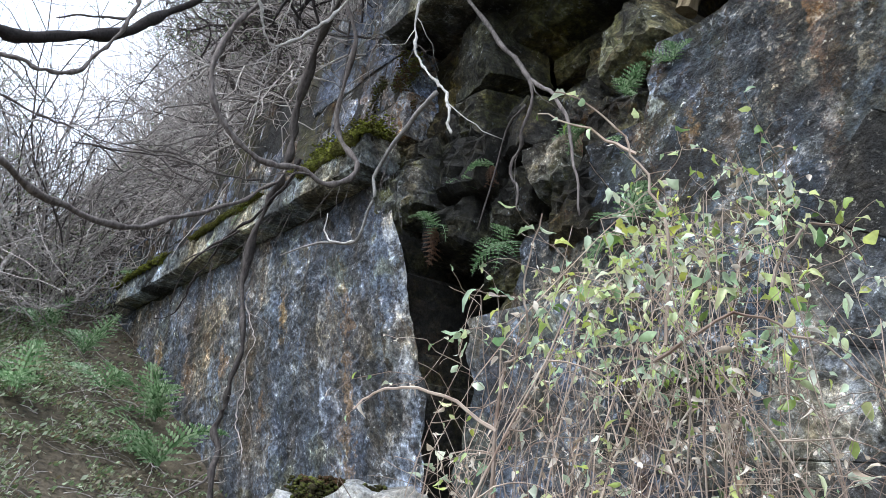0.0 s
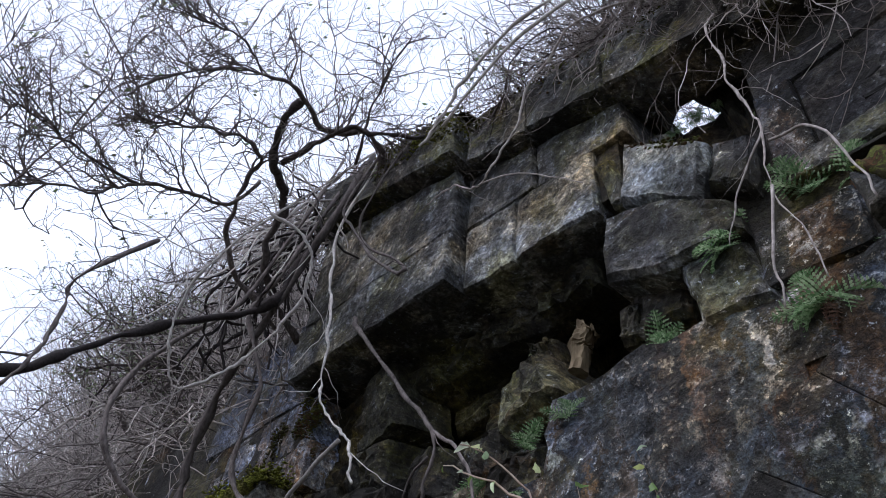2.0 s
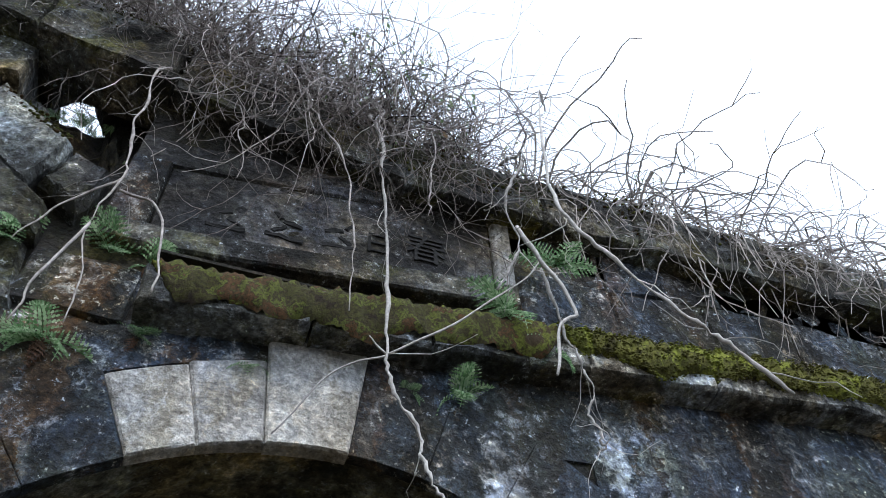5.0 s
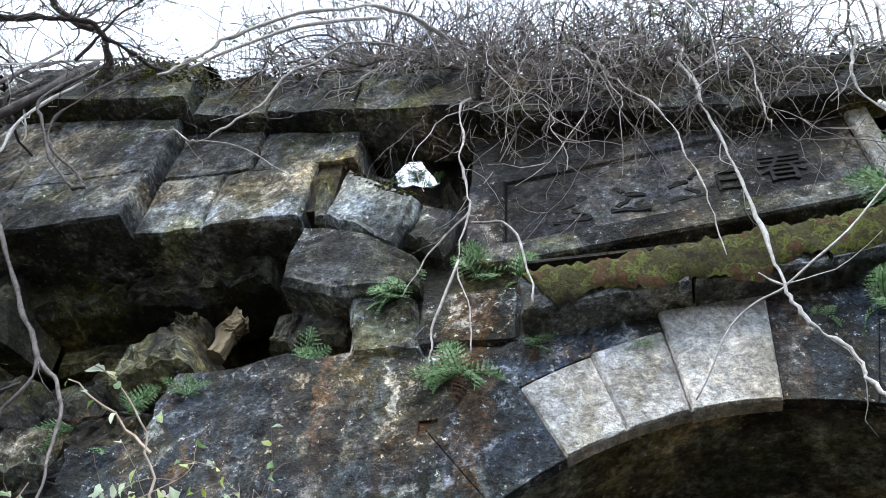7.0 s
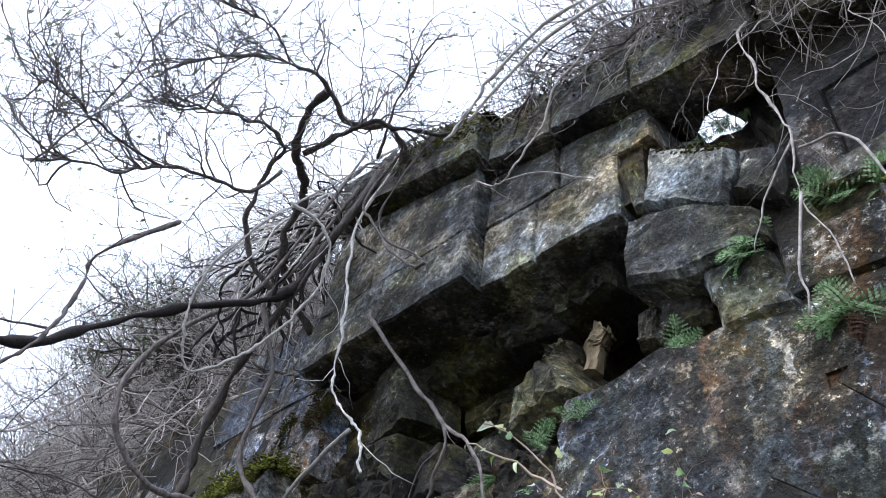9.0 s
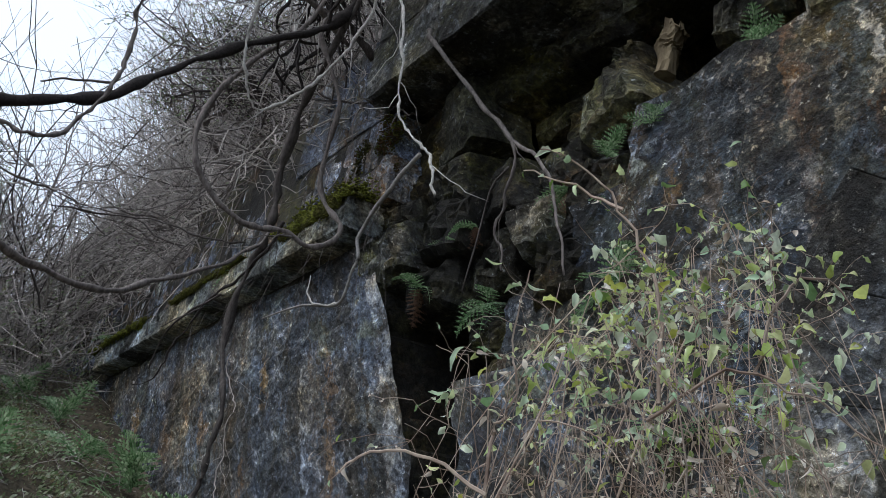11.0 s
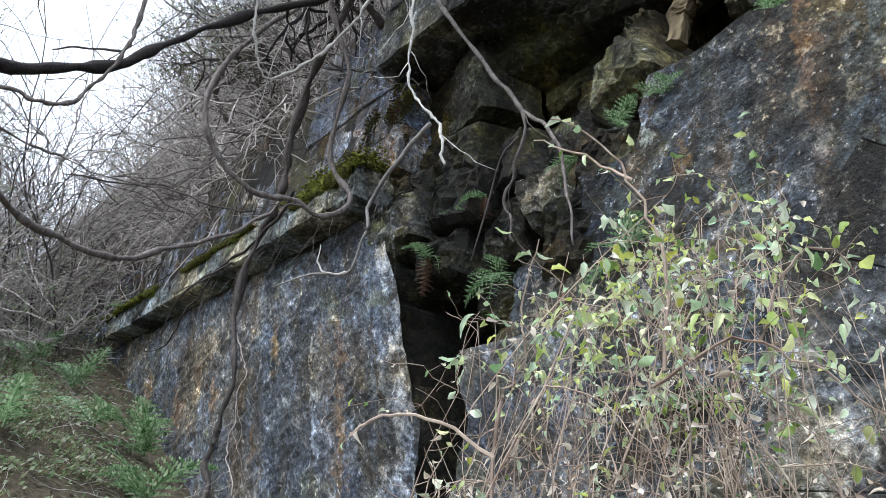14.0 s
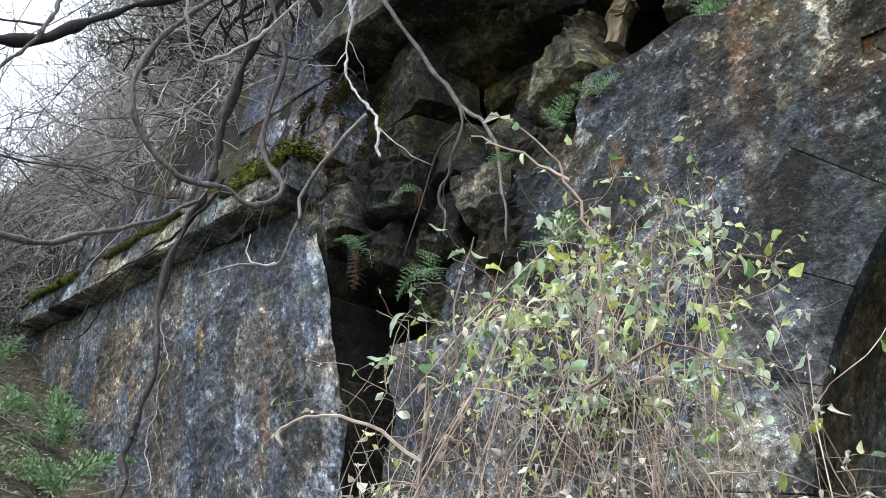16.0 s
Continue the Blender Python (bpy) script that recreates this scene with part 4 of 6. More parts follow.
# ---- vines and roots ----
def vine(name, label, pts, r0, r1, mat, seed, branches=(), category="vine", wiggle=0.03, sides=7):
    pts = [(x, y, z + (cope_z(x) + 0.72 - 7.0 if z > 6.8 and -5.6 < x < -1.15 else 0.0)) for x, y, z in pts]
    path = smooth_path(pts, 10)
    r0, r1 = r0 * 0.8, r1 * 0.8
    for i, p in enumerate(path):
        p += Vector((wob((i * 0.55, seed, 7), 1, seed), wob((i * 0.55, seed, 8), 1, seed), wob((i * 0.55, seed, 9), 1, seed))) * (0.004 + 0.18 * r0)
        p += Vector((wob((i * 0.21, seed, 1), 1, seed), wob((i * 0.21, seed, 2), 1, seed), wob((i * 0.21, seed, 3), 1, seed))) * wiggle
    kink = rng(seed + 90)
    if mat in (TWIG, PALEBARK):
        for p in path[2:-1]:
            p += Vector((kink.gauss(0, 0.0035), kink.gauss(0, 0.0035), kink.gauss(0, 0.003)))
    base = path[0].copy()
    bm = bmesh.new()
    tube(bm, [p - base for p in path], r0 * 0.9, r1 * 0.9, sides + 1, 0.8, seed)
    ob = mesh_object(name, bm, mat, None, True)
    ob.location = base
    tagged(ob, label, category)
    for k, (bp, s0, s1) in enumerate(branches):
        bm = bmesh.new()
        bpath = smooth_path(bp, 6)
        for i, p in enumerate(bpath):
            p += Vector((wob((i * 0.3, seed + k, 4), 1, seed), 0, wob((i * 0.3, seed + k, 6), 1, seed))) * wiggle * min(1, i / 3)
        tube(bm, [p - base for p in bpath], s0, s1, 5, 0.2, seed + k)
        part("branch", bm, mat, ob, "", True)
    r = rng(seed + 400)
    for k in range(7 if mat in (TWIG, PALEBARK) else 3):
        i = r.randint(4, len(path) - 3)
        q = path[i].copy()
        e = ((path[i + 1] - path[i - 1]).normalized() + Vector((r.gauss(0, 0.8), r.gauss(0, 0.5), r.gauss(-0.2, 0.6)))).normalized()
        sub = [q - base]
        for _ in range(6):
            e = (e + Vector((r.gauss(0, 0.3), r.gauss(0, 0.3), r.gauss(-0.1, 0.3)))).normalized()
            q = q + e * r.uniform(0.04, 0.09)
            sub.append(q - base)
        bm = bmesh.new()
        w = min(r0, r1) * 0.45
        tube(bm, sub, w, w * 0.35, 5, 0.2, seed + k)
        part("side_twig", bm, mat, ob, "", True)
    return ob


def vines():
    vine("vine", "thick dark woody vine sweeping out from the pier top", [(-4.45, -2.9, 3.7), (-4.5, -2.57, 3.76), (-4.79, -2.10, 4.18), (-5.0, -1.74, 4.70), (-5.07, -1.23, 5.27), (-5.0, -0.7, 5.75), (-4.95, -0.5, 6.4), (-4.8, -0.2, 7.2)], 0.043, 0.05, DARKBARK, 1)
    vine("vine", "grey-brown woody stem hanging before the wing wall", [(-4.6, -0.25, 7.15), (-4.75, -0.55, 6.4), (-5.2, -0.6, 5.6), (-5.65, -0.55, 5.2), (-5.86, -0.5, 4.75), (-5.86, -0.5, 4.36), (-6.1, -0.5, 4.11), (-6.25, -0.5, 3.47), (-6.03, -0.5, 3.07), (-6.05, -0.5, 2.66), (-6.16, -0.5, 2.31), (-5.98, -0.5, 1.95), (-5.95, -0.5, 1.2)], 0.045, 0.032, BARK, 2)
    vine("vine", "looping brown vine before the string course", [(-4.9, -0.25, 7.1), (-5.0, -0.6, 6.3), (-5.15, -0.72, 5.75), (-5.04, -0.52, 5.11), (-5.26, -0.44, 4.55), (-5.05, -0.32, 4.15), (-5.11, -0.46, 3.96), (-5.18, -0.70, 4.02), (-5.20, -0.98, 3.98), (-5.21, -1.25, 4.13), (-5.22, -1.41, 4.41), (-5.29, -1.34, 4.84), (-5.28, -1.14, 5.30), (-5.1, -0.8, 5.9), (-4.9, -0.4, 7.1)], 0.026, 0.024, BARK, 3, wiggle=0.015)
    vine("vine", "sagging brown vine crossing before the wing wall", [(-4.2, -2.75, 3.2), (-4.38, -2.48, 3.07), (-4.67, -2.17, 3.06), (-4.89, -1.75, 3.13), (-5.13, -1.37, 3.40), (-5.3, -0.9, 3.78), (-5.6, -0.6, 4.2)], 0.028, 0.016, BARK, 4)
    vine("vine", "pale twisted root dangling in front of the break", [(-4.3, -0.3, 7.1), (-4.4, -0.55, 6.3), (-4.2, -0.6, 5.5), (-4.09, -0.6, 4.97), (-4.05, -0.6, 4.55), (-3.86, -0.6, 4.25), (-3.62, -0.6, 3.96), (-3.55, -0.6, 3.72)], 0.016, 0.01, PALEBARK, 5,
         [([(-3.73, -0.6, 4.05), (-3.96, -0.6, 3.96), (-4.26, -0.6, 3.73), (-4.25, -0.6, 3.54), (-4.40, -0.6, 3.31), (-4.83, -0.6, 3.40), (-5.40, -0.6, 3.47)], 0.015, 0.006),
          ([(-4.4, -0.6, 3.31), (-4.55, -0.62, 3.33), (-4.75, -0.62, 3.45), (-4.8, -0.6, 3.6)], 0.009, 0.003)])
    vine("vine", "forked brown root hanging in the break", [(-4.3, -0.3, 5.5), (-4.12, -0.35, 5.24), (-3.57, -0.35, 4.48), (-3.24, -0.35, 4.04), (-3.23, -0.35, 3.77), (-3.32, -0.35, 3.54), (-3.23, -0.35, 3.28)], 0.022, 0.008, BARK, 6,
         [([(-3.24, -0.35, 4.04), (-3.01, -0.35, 3.81), (-2.87, -0.35, 3.44), (-2.82, -0.35, 3.13)], 0.012, 0.005),
          ([(-3.25, -0.35, 3.88), (-3.39, -0.35, 3.77), (-3.55, -0.35, 3.22)], 0.009, 0.004)])
    vine("vine", "thin pale shoot hanging from the thicket", [(-5.1, -0.3, 7.1), (-5.3, -0.9, 6.3), (-5.5, -0.85, 5.9), (-5.75, -0.85, 5.25), (-5.85, -0.85, 4.5)], 0.011, 0.005, PALEBARK, 7)
    vine("vine", "pale vine bent in a wide loop before the pier", [(-4.44, -1.14, 6.07), (-4.26, -0.85, 5.83), (-4.39, -0.71, 5.50), (-4.65, -0.80, 5.12), (-4.83, -0.96, 4.83), (-4.99, -1.15, 4.71), (-4.92, -1.29, 4.87), (-4.83, -1.37, 5.18), (-4.63, -1.33, 5.54), (-4.5, -1.1, 6.1), (-4.3, -0.3, 7.1)], 0.016, 0.012, PALEBARK, 8, wiggle=0.02)
    vine("vine", "curled grey root under the pier coping", [(-4.3, -0.3, 7.1), (-4.3, -0.6, 6.5), (-4.09, -0.62, 6.10), (-3.69, -0.62, 5.45), (-3.41, -0.6, 5.17), (-3.5, -0.55, 5.35), (-3.96, -0.6, 5.89), (-3.9, -0.6, 6.4), (-3.9, -0.25, 7.1)], 0.018, 0.013, BARK, 9, wiggle=0.02)
    vine("vine", "pair of long pale stems leaning out from the coping", [(-2.86, -1.0, 5.60), (-2.64, -1.0, 5.83), (-2.43, -1.0, 6.05), (-1.92, -0.9, 6.4), (-1.5, -0.6, 6.75), (-1.2, -0.1, 7.0)], 0.014, 0.02, PALEBARK, 10,
         [([(-1.7, -0.75, 6.5), (-2.1, -0.9, 6.22), (-2.5, -0.95, 5.93), (-2.75, -0.95, 5.75)], 0.014, 0.009)])
    vine("vine", "arching brown shoot below the coping", [(-3.23, -0.6, 5.71), (-2.96, -0.6, 5.66), (-2.75, -0.6, 5.50), (-2.53, -0.6, 5.70), (-2.27, -0.6, 6.26), (-1.85, -0.6, 6.5), (-1.4, -0.2, 6.98)], 0.006, 0.012, TWIG, 11,
         [([(-2.75, -0.6, 5.5), (-2.5, -0.6, 5.4), (-2.2, -0.58, 5.15), (-2.0, -0.55, 4.95)], 0.006, 0.003)])
    vine("vine", "pale bare stem hanging before the plaque and keystone", [(0.1, -0.2, 6.35), (0.15, -0.35, 5.9), (0.19, -0.35, 5.35), (0.23, -0.35, 4.61), (0.25, -0.35, 4.01), (0.28, -0.35, 3.81), (0.39, -0.35, 3.62), (0.43, -0.35, 3.42), (0.52, -0.35, 3.25), (0.55, -0.35, 3.0)], 0.014, 0.008, PALEBARK, 12,
         [([(0.25, -0.35, 4.00), (0.01, -0.35, 3.83), (-0.19, -0.35, 3.45)], 0.006, 0.003), ([(0.25, -0.36, 4.0), (0.55, -0.4, 4.25), (0.96, -0.4, 4.72), (1.10, -0.4, 4.95)], 0.006, 0.005), ([(0.25, -0.35, 4.0), (0.15, -0.37, 4.08)], 0.006, 0.003)], wiggle=0.012)
    vine("vine", "long straight pale stem reaching out from the parapet", [(1.3, -0.5, 6.6), (1.0, -0.9, 5.97), (0.93, -0.9, 4.82), (1.16, -0.9, 4.41), (1.45, -0.9, 4.12), (1.65, -0.9, 3.98), (1.9, -0.9, 3.75)], 0.01, 0.013, PALEBARK, 13, wiggle=0.01)
    vine("vine", "pale looped root hanging beside the plaque", [(1.1, -0.1, 6.4), (1.1, -0.4, 6.1), (1.02, -0.5, 5.75), (0.89, -0.5, 5.36), (0.91, -0.5, 4.87), (0.76, -0.5, 4.45)], 0.014, 0.008, PALEBARK, 14,
         [([(0.92, -0.5, 5.05), (1.03, -0.5, 4.81), (1.19, -0.5, 4.44), (1.08, -0.5, 4.33), (0.99, -0.5, 3.96)], 0.014, 0.008)])
    vine("vine", "thin crooked root below the string course", [(1.05, -0.45, 4.8), (1.16, -0.4, 4.33), (1.24, -0.4, 4.12), (1.21, -0.4, 3.90), (1.24, -0.4, 3.71), (1.2, -0.4, 3.65)], 0.011, 0.006, PALEBARK, 15)
    vine("vine", "bundle of dry roots hanging from the tilted stones", [(-1.2, -0.1, 6.4), (-1.2, -0.35, 5.9), (-1.16, -0.4, 5.29), (-1.10, -0.4, 4.82), (-1.13, -0.4, 4.35), (-1.03, -0.4, 3.75)], 0.013, 0.005, TWIG, 16,
         [([(-1.08, -0.4, 4.63), (-0.91, -0.4, 4.58), (-0.81, -0.4, 4.26), (-0.78, -0.4, 4.00)], 0.008, 0.005), ([(-1.13, -0.4, 4.35), (-1.21, -0.4, 3.91), (-1.22, -0.4, 3.71)], 0.008, 0.004), ([(-1.1, -0.4, 4.7), (-1.3, -0.38, 4.45), (-1.4, -0.35, 4.2)], 0.006, 0.003)])
    vine("vine", "grey forked branch under the thick dark vine", [(-4.31, -2.75, 3.5), (-4.29, -2.56, 3.53), (-4.28, -2.41, 3.53), (-4.33, -2.29, 3.62), (-4.33, -2.2, 3.81), (-4.32, -2.14, 4.0), (-4.33, -2.12, 4.18), (-4.32, -2.12, 4.36), (-4.29, -2.13, 4.57), (-4.4, -1.8, 5.2)], 0.013, 0.017, BARK, 19,
         [([(-4.32, -2.14, 4.0), (-4.29, -2.33, 3.9), (-4.33, -2.45, 3.84)], 0.008, 0.004)], wiggle=0.015)
    vine("vine", "dark forked twig hanging below the wing wall course", [(-5.6, -0.5, 4.3), (-5.91, -0.5, 4.14), (-6.27, -0.5, 4.05), (-6.79, -0.5, 4.0), (-7.18, -0.5, 3.83), (-7.49, -0.5, 3.69), (-7.7, -0.5, 3.49), (-8.22, -0.5, 3.48)], 0.018, 0.008, DARKBARK, 20,
         [([(-6.56, -0.5, 3.98), (-7.22, -0.5, 4.0), (-7.74, -0.5, 3.88), (-7.93, -0.5, 3.61)], 0.012, 0.006), ([(-6.9, -0.5, 3.95), (-7.4, -0.5, 3.98), (-7.9, -0.5, 4.02)], 0.009, 0.004)], wiggle=0.03)
    vine("vine", "thin pale stem hanging beside the woody stem", [(-6.2, -0.45, 3.4), (-6.21, -0.45, 3.25), (-5.94, -0.45, 2.99), (-5.97, -0.45, 2.67), (-5.95, -0.45, 2.43), (-5.7, -0.45, 2.11)], 0.007, 0.005, TWIG, 21)
    vine("vine", "brown shoot crossing before the wing wall", [(-5.95, -2.0, 3.95), (-5.83, -1.59, 4.0), (-5.57, -1.36, 3.94), (-5.32, -1.11, 3.83), (-5.15, -0.95, 3.82)], 0.007, 0.01, BARK, 22)
    vine("vine", "long thin shoot arching before the brush", [(-5.0, -2.6, 3.55), (-5.03, -2.43, 3.59), (-5.17, -2.13, 3.7), (-5.23, -1.84, 3.94), (-5.21, -1.59, 4.32), (-5.28, -1.43, 4.52)], 0.006, 0.01, TWIG, 23)
    vine("vine", "thin grey shoot leaning through the brush", [(-5.95, -1.85, 3.9), (-5.67, -1.57, 4.31), (-5.55, -1.46, 4.49), (-5.38, -1.33, 4.71)], 0.006, 0.009, TWIG, 24)
    vine("vine", "dark thin branch before the brush", [(-4.56, -2.6, 3.44), (-4.54, -2.32, 3.42), (-4.53, -2.13, 3.4), (-4.6, -1.9, 3.3)], 0.008, 0.004, BARK, 25)
    vine("vine", "dry root hanging from the coping over the plaque", [(0.5, -0.05, 6.4), (0.5, -0.35, 6.1), (0.47, -0.4, 5.5), (0.44, -0.4, 5.07)], 0.01, 0.004, TWIG, 17)
    vine("vine", "dry shoot hanging across the plaque", [(-0.4, -0.05, 6.4), (-0.35, -0.35, 6.15), (-0.29, -0.4, 5.9), (-0.07, -0.4, 5.40), (0.03, -0.4, 4.83), (0.05, -0.4, 4.18)], 0.011, 0.004, TWIG, 18)


vines()


# ---- dry thickets ----
def thicket(name, label, count, start, flow, length, seed, radius=(0.003, 0.009), mat=TWIG, curl=0.5, forks=2, seg=8, sag=0.16):
    """Tangled dry twigs; start(r) gives a root, flow(r) a first direction."""
    bm = bmesh.new()
    r = rng(seed)
    for i in range(count):
        p = Vector(start(r))
        d = Vector(flow(r)).normalized()
        n = r.uniform(*length)
        rad = r.uniform(*radius)
        droop = r.uniform(0.2, 1.0)
        path = [p.copy()]
        step = n / seg
        for k in range(seg):
            d += Vector((r.gauss(0, curl), r.gauss(0, curl), r.gauss(0, curl) - sag * 3 * droop)) * 0.32
            d.normalize()
            p = p + d * step
            path.append(p.copy())
        tube(bm, path, rad, rad * 0.35, 4)
        for _ in range(r.randint(0, forks)):
            k = r.randint(2, seg - 2)
            q, e = path[k].copy(), (path[k + 1] - path[k - 1]).normalized() + Vector((r.gauss(0, 0.6), r.gauss(0, 0.6), r.gauss(0, 0.6)))
            e.normalize()
            sub = [q]
            for _ in range(4):
                e += Vector((r.gauss(0, curl), r.gauss(0, curl), r.gauss(0, curl) - 0.08)) * 0.3
                e.normalize()
                q = q + e * step * 0.8
                sub.append(q)
            tube(bm, sub, rad * 0.6, rad * 0.25, 3)
    ob = mesh_object(name, bm, mat)
    return tagged(ob, label, "thicket", kind="stuff")


def thickets():
    def top_at(x, up):
        return cope_z(x) + 0.62 + up
    def left_start(r):
        x = r.uniform(-13.5, -5.2)
        y = 0.7 + 2.4 * r.random() ** 1.5
        return x, y, hill_z(x, max(y, 0.62)) + r.uniform(-0.1, 0.5)
    wild = lambda r: (r.gauss(0.1, 0.8), r.gauss(-0.25, 0.5), r.gauss(0.6, 0.5))
    thicket("dry_thicket", "tangle of grey dry twigs over the wing wall", 620, left_start, wild, (0.8, 2.2), 11, (0.005, 0.012), sag=0.05, curl=0.8, forks=4, seg=10)
    def ledge_start(r):
        x = r.uniform(-14.0, -5.6)
        return x, r.uniform(-0.1, 0.6), r.uniform(5.6, 6.5) if x > -9.2 else r.uniform(5.35, 6.1)
    thicket("dry_thicket", "matted dry stems hanging on the wing wall", 300, ledge_start, lambda r: (r.gauss(0.1, 0.8), r.gauss(-0.4, 0.4), r.gauss(0.0, 0.5)), (0.6, 1.9), 18, (0.004, 0.011), sag=0.2, curl=0.9, forks=4, seg=10)
    thicket("dry_thicket", "dark brambles matted on the wing wall", 110, ledge_start, lambda r: (r.gauss(0.1, 0.8), r.gauss(-0.4, 0.4), r.gauss(0.1, 0.5)), (0.7, 2.0), 31, (0.006, 0.016), BARK, 0.8, 3, 10, 0.2)
    def far_start(r):
        x = r.uniform(-16.5, -10.0)
        y = r.uniform(-6.5, -2.3) if x > -12.0 else r.uniform(-6.0, -1.9)
        return x, y, ground_z(x, y)
    thicket("dry_thicket", "far dry brush on the slope beside the portal", 900, far_start, lambda r: (r.gauss(0.5, 0.6), r.gauss(0, 0.6), 0.9), (1.2, 3.4), 19, (0.006, 0.014), forks=4, curl=0.7)
    def tall_start(r):
        x = r.uniform(-18.0, -6.0)
        y = 0.7 + (1.8 if x > -9.0 else 4.0) * r.random() ** 1.3
        return x, y, max(hill_z(x, max(y, 0.62)), 6.0 if x > -9.2 else 5.4) + 1.2 * r.random() ** 1.5
    thicket("dry_thicket", "tall fine grey brush on top of the wing wall", 1700, tall_start, lambda r: (r.gauss(0.1, 0.7), r.gauss(0.0, 0.5), 0.8), (0.8, 2.8), 23, (0.004, 0.010), forks=5, curl=0.8, sag=0.04)
    thicket("dry_thicket", "dark brambles arching out of the brush", 220, tall_start, wild, (1.0, 2.8), 27, (0.008, 0.018), BARK, 0.8, 4, 10, 0.12)
    thicket("dry_thicket", "bleached pale stems crossing the brush", 420, tall_start, wild, (0.9, 2.4), 28, (0.006, 0.013), PALEBARK, 0.7, 2, 10, 0.14)
    thicket("dry_thicket", "tall pale brush beyond the end of the wing wall", 800, lambda r: (lambda x, y: (x, y, max(hill_z(x, max(y, 0.62)), 5.4) - 0.2))(r.uniform(-19.0, -10.0), r.uniform(0.8, 2.2)), lambda r: (r.gauss(0.2, 0.4), r.gauss(-0.1, 0.4), 1.0), (1.6, 4.4), 29, (0.006, 0.014), forks=6, curl=0.7, sag=0.0, seg=10)
    def beyond_start(r):
        x, y = r.uniform(-18.0, -11.5), r.uniform(-5.0, -0.6)
        return x, y, max(3.9, ground_z(x, y))
    thicket("dry_thicket", "tall bare brush on the slope beyond the wing wall", 620, beyond_start, lambda r: (r.gauss(0.1, 0.3), r.gauss(0.0, 0.3), 1.0), (2.4, 5.6), 35, (0.006, 0.014), forks=8, curl=0.6, sag=0.0, seg=12)
    thicket("dry_thicket", "dark bare shoots on the slope beyond the wing wall", 240, beyond_start, lambda r: (r.gauss(0.1, 0.3), r.gauss(0.0, 0.3), 1.0), (2.2, 5.4), 36, (0.007, 0.016), BARK, 0.6, 8, 12, 0.0)
    def hang_start(r):
        x = r.choice((-1.05, -0.8, -0.62, -0.5, -0.3, -0.12, 0.08, 0.3, 0.62)) + r.gauss(0, 0.09)
        return x, r.uniform(-0.2, 0.3), top_at(x, r.uniform(-0.15, 0.3))
    over = lambda r: (r.gauss(0.15, 0.6), r.gauss(-0.8, 0.35), r.gauss(0.1, 0.5))
    thicket("dry_thicket", "grey dry twigs hanging over the plaque", 150, hang_start, over, (0.6, 2.1), 12, (0.003, 0.0065), TWIG, 0.85, 5, 16, 0.36)
    thicket("dry_thicket", "brown dry twigs hanging over the plaque", 230, hang_start, over, (0.6, 2.0), 37, (0.003, 0.0065), BROWNTWIG, 0.9, 6, 16, 0.34)
    thicket("dry_thicket", "fine dry twigs hanging over the plaque", 260, hang_start, over, (0.4, 1.3), 32, (0.002, 0.004), BROWNTWIG, 1.2, 5, 12, 0.35)
    def brush_start(r):
        x = r.uniform(-3.3, 1.0)
        return x, r.uniform(-0.05, 0.1) if -2.4 < x < -1.0 else r.uniform(0.0, 1.2), top_at(x, r.uniform(0.0, 0.25))
    thicket("dry_thicket", "fine dry twigs standing on the coping", 650, brush_start, lambda r: (r.gauss(0, 0.7), r.gauss(-0.3, 0.6), r.gauss(0.8, 0.5)), (0.6, 2.0), 13, (0.003, 0.007), BROWNTWIG, 0.95, 5, 11, 0.1)
    thicket("dry_thicket", "dark twigs standing on the coping", 230, brush_start, lambda r: (r.gauss(0, 0.7), r.gauss(-0.2, 0.5), r.gauss(0.8, 0.4)), (0.7, 1.9), 33, (0.004, 0.009), DARKBARK, 0.9, 5, 11, 0.06)
    thicket("dry_thicket", "dense dry twigs tangled on the parapet coping", 420, lambda r: (lambda x: (x, r.uniform(-0.05, 0.12 if -2.4 < x < -1.0 else 0.9), top_at(x, r.uniform(0.0, 0.15))))(r.uniform(-3.2, -0.8)), lambda r: (r.gauss(0.1, 0.8), r.gauss(-0.2, 0.6), r.gauss(0.7, 0.4)), (0.4, 1.2), 30, (0.003, 0.007), curl=1.1, sag=0.1, forks=5, seg=10)
    thicket("dry_thicket", "dry twigs hanging over the parapet coping", 120, lambda r: (lambda x: (x, r.uniform(-0.18, 0.3), top_at(x, r.uniform(-0.05, 0.15))))(r.uniform(-3.4, -1.3)), lambda r: (r.gauss(0, 0.8), r.gauss(-0.6, 0.4), r.gauss(0.1, 0.4)), (0.4, 1.1), 22, (0.003, 0.007), sag=0.3, curl=1.1, seg=11)
    thicket("dry_thicket", "dry vines hanging on the parapet", 340, lambda r: (r.uniform(1.1, 4.5), r.uniform(-0.15, 0.4), r.uniform(6.1, 6.5)), lambda r: (r.gauss(0, 0.7), r.gauss(-0.7, 0.4), r.gauss(0.0, 0.5)), (0.6, 1.8), 14, (0.004, 0.009), sag=0.4, curl=0.9, seg=12)
    def pier_start(r):
        x = r.uniform(-6.4, -5.25)
        return x, r.uniform(-0.3, 0.3), top_at(x, r.uniform(-0.1, 0.2))
    thicket("dry_thicket", "brown roots matted over the pier top", 45, pier_start, lambda r: (r.gauss(-0.3, 0.6), r.gauss(-0.4, 0.3), r.gauss(-0.1, 0.5)), (0.6, 2.2), 15, (0.005, 0.016), BARK, 1.1, 3, 12, 0.4)
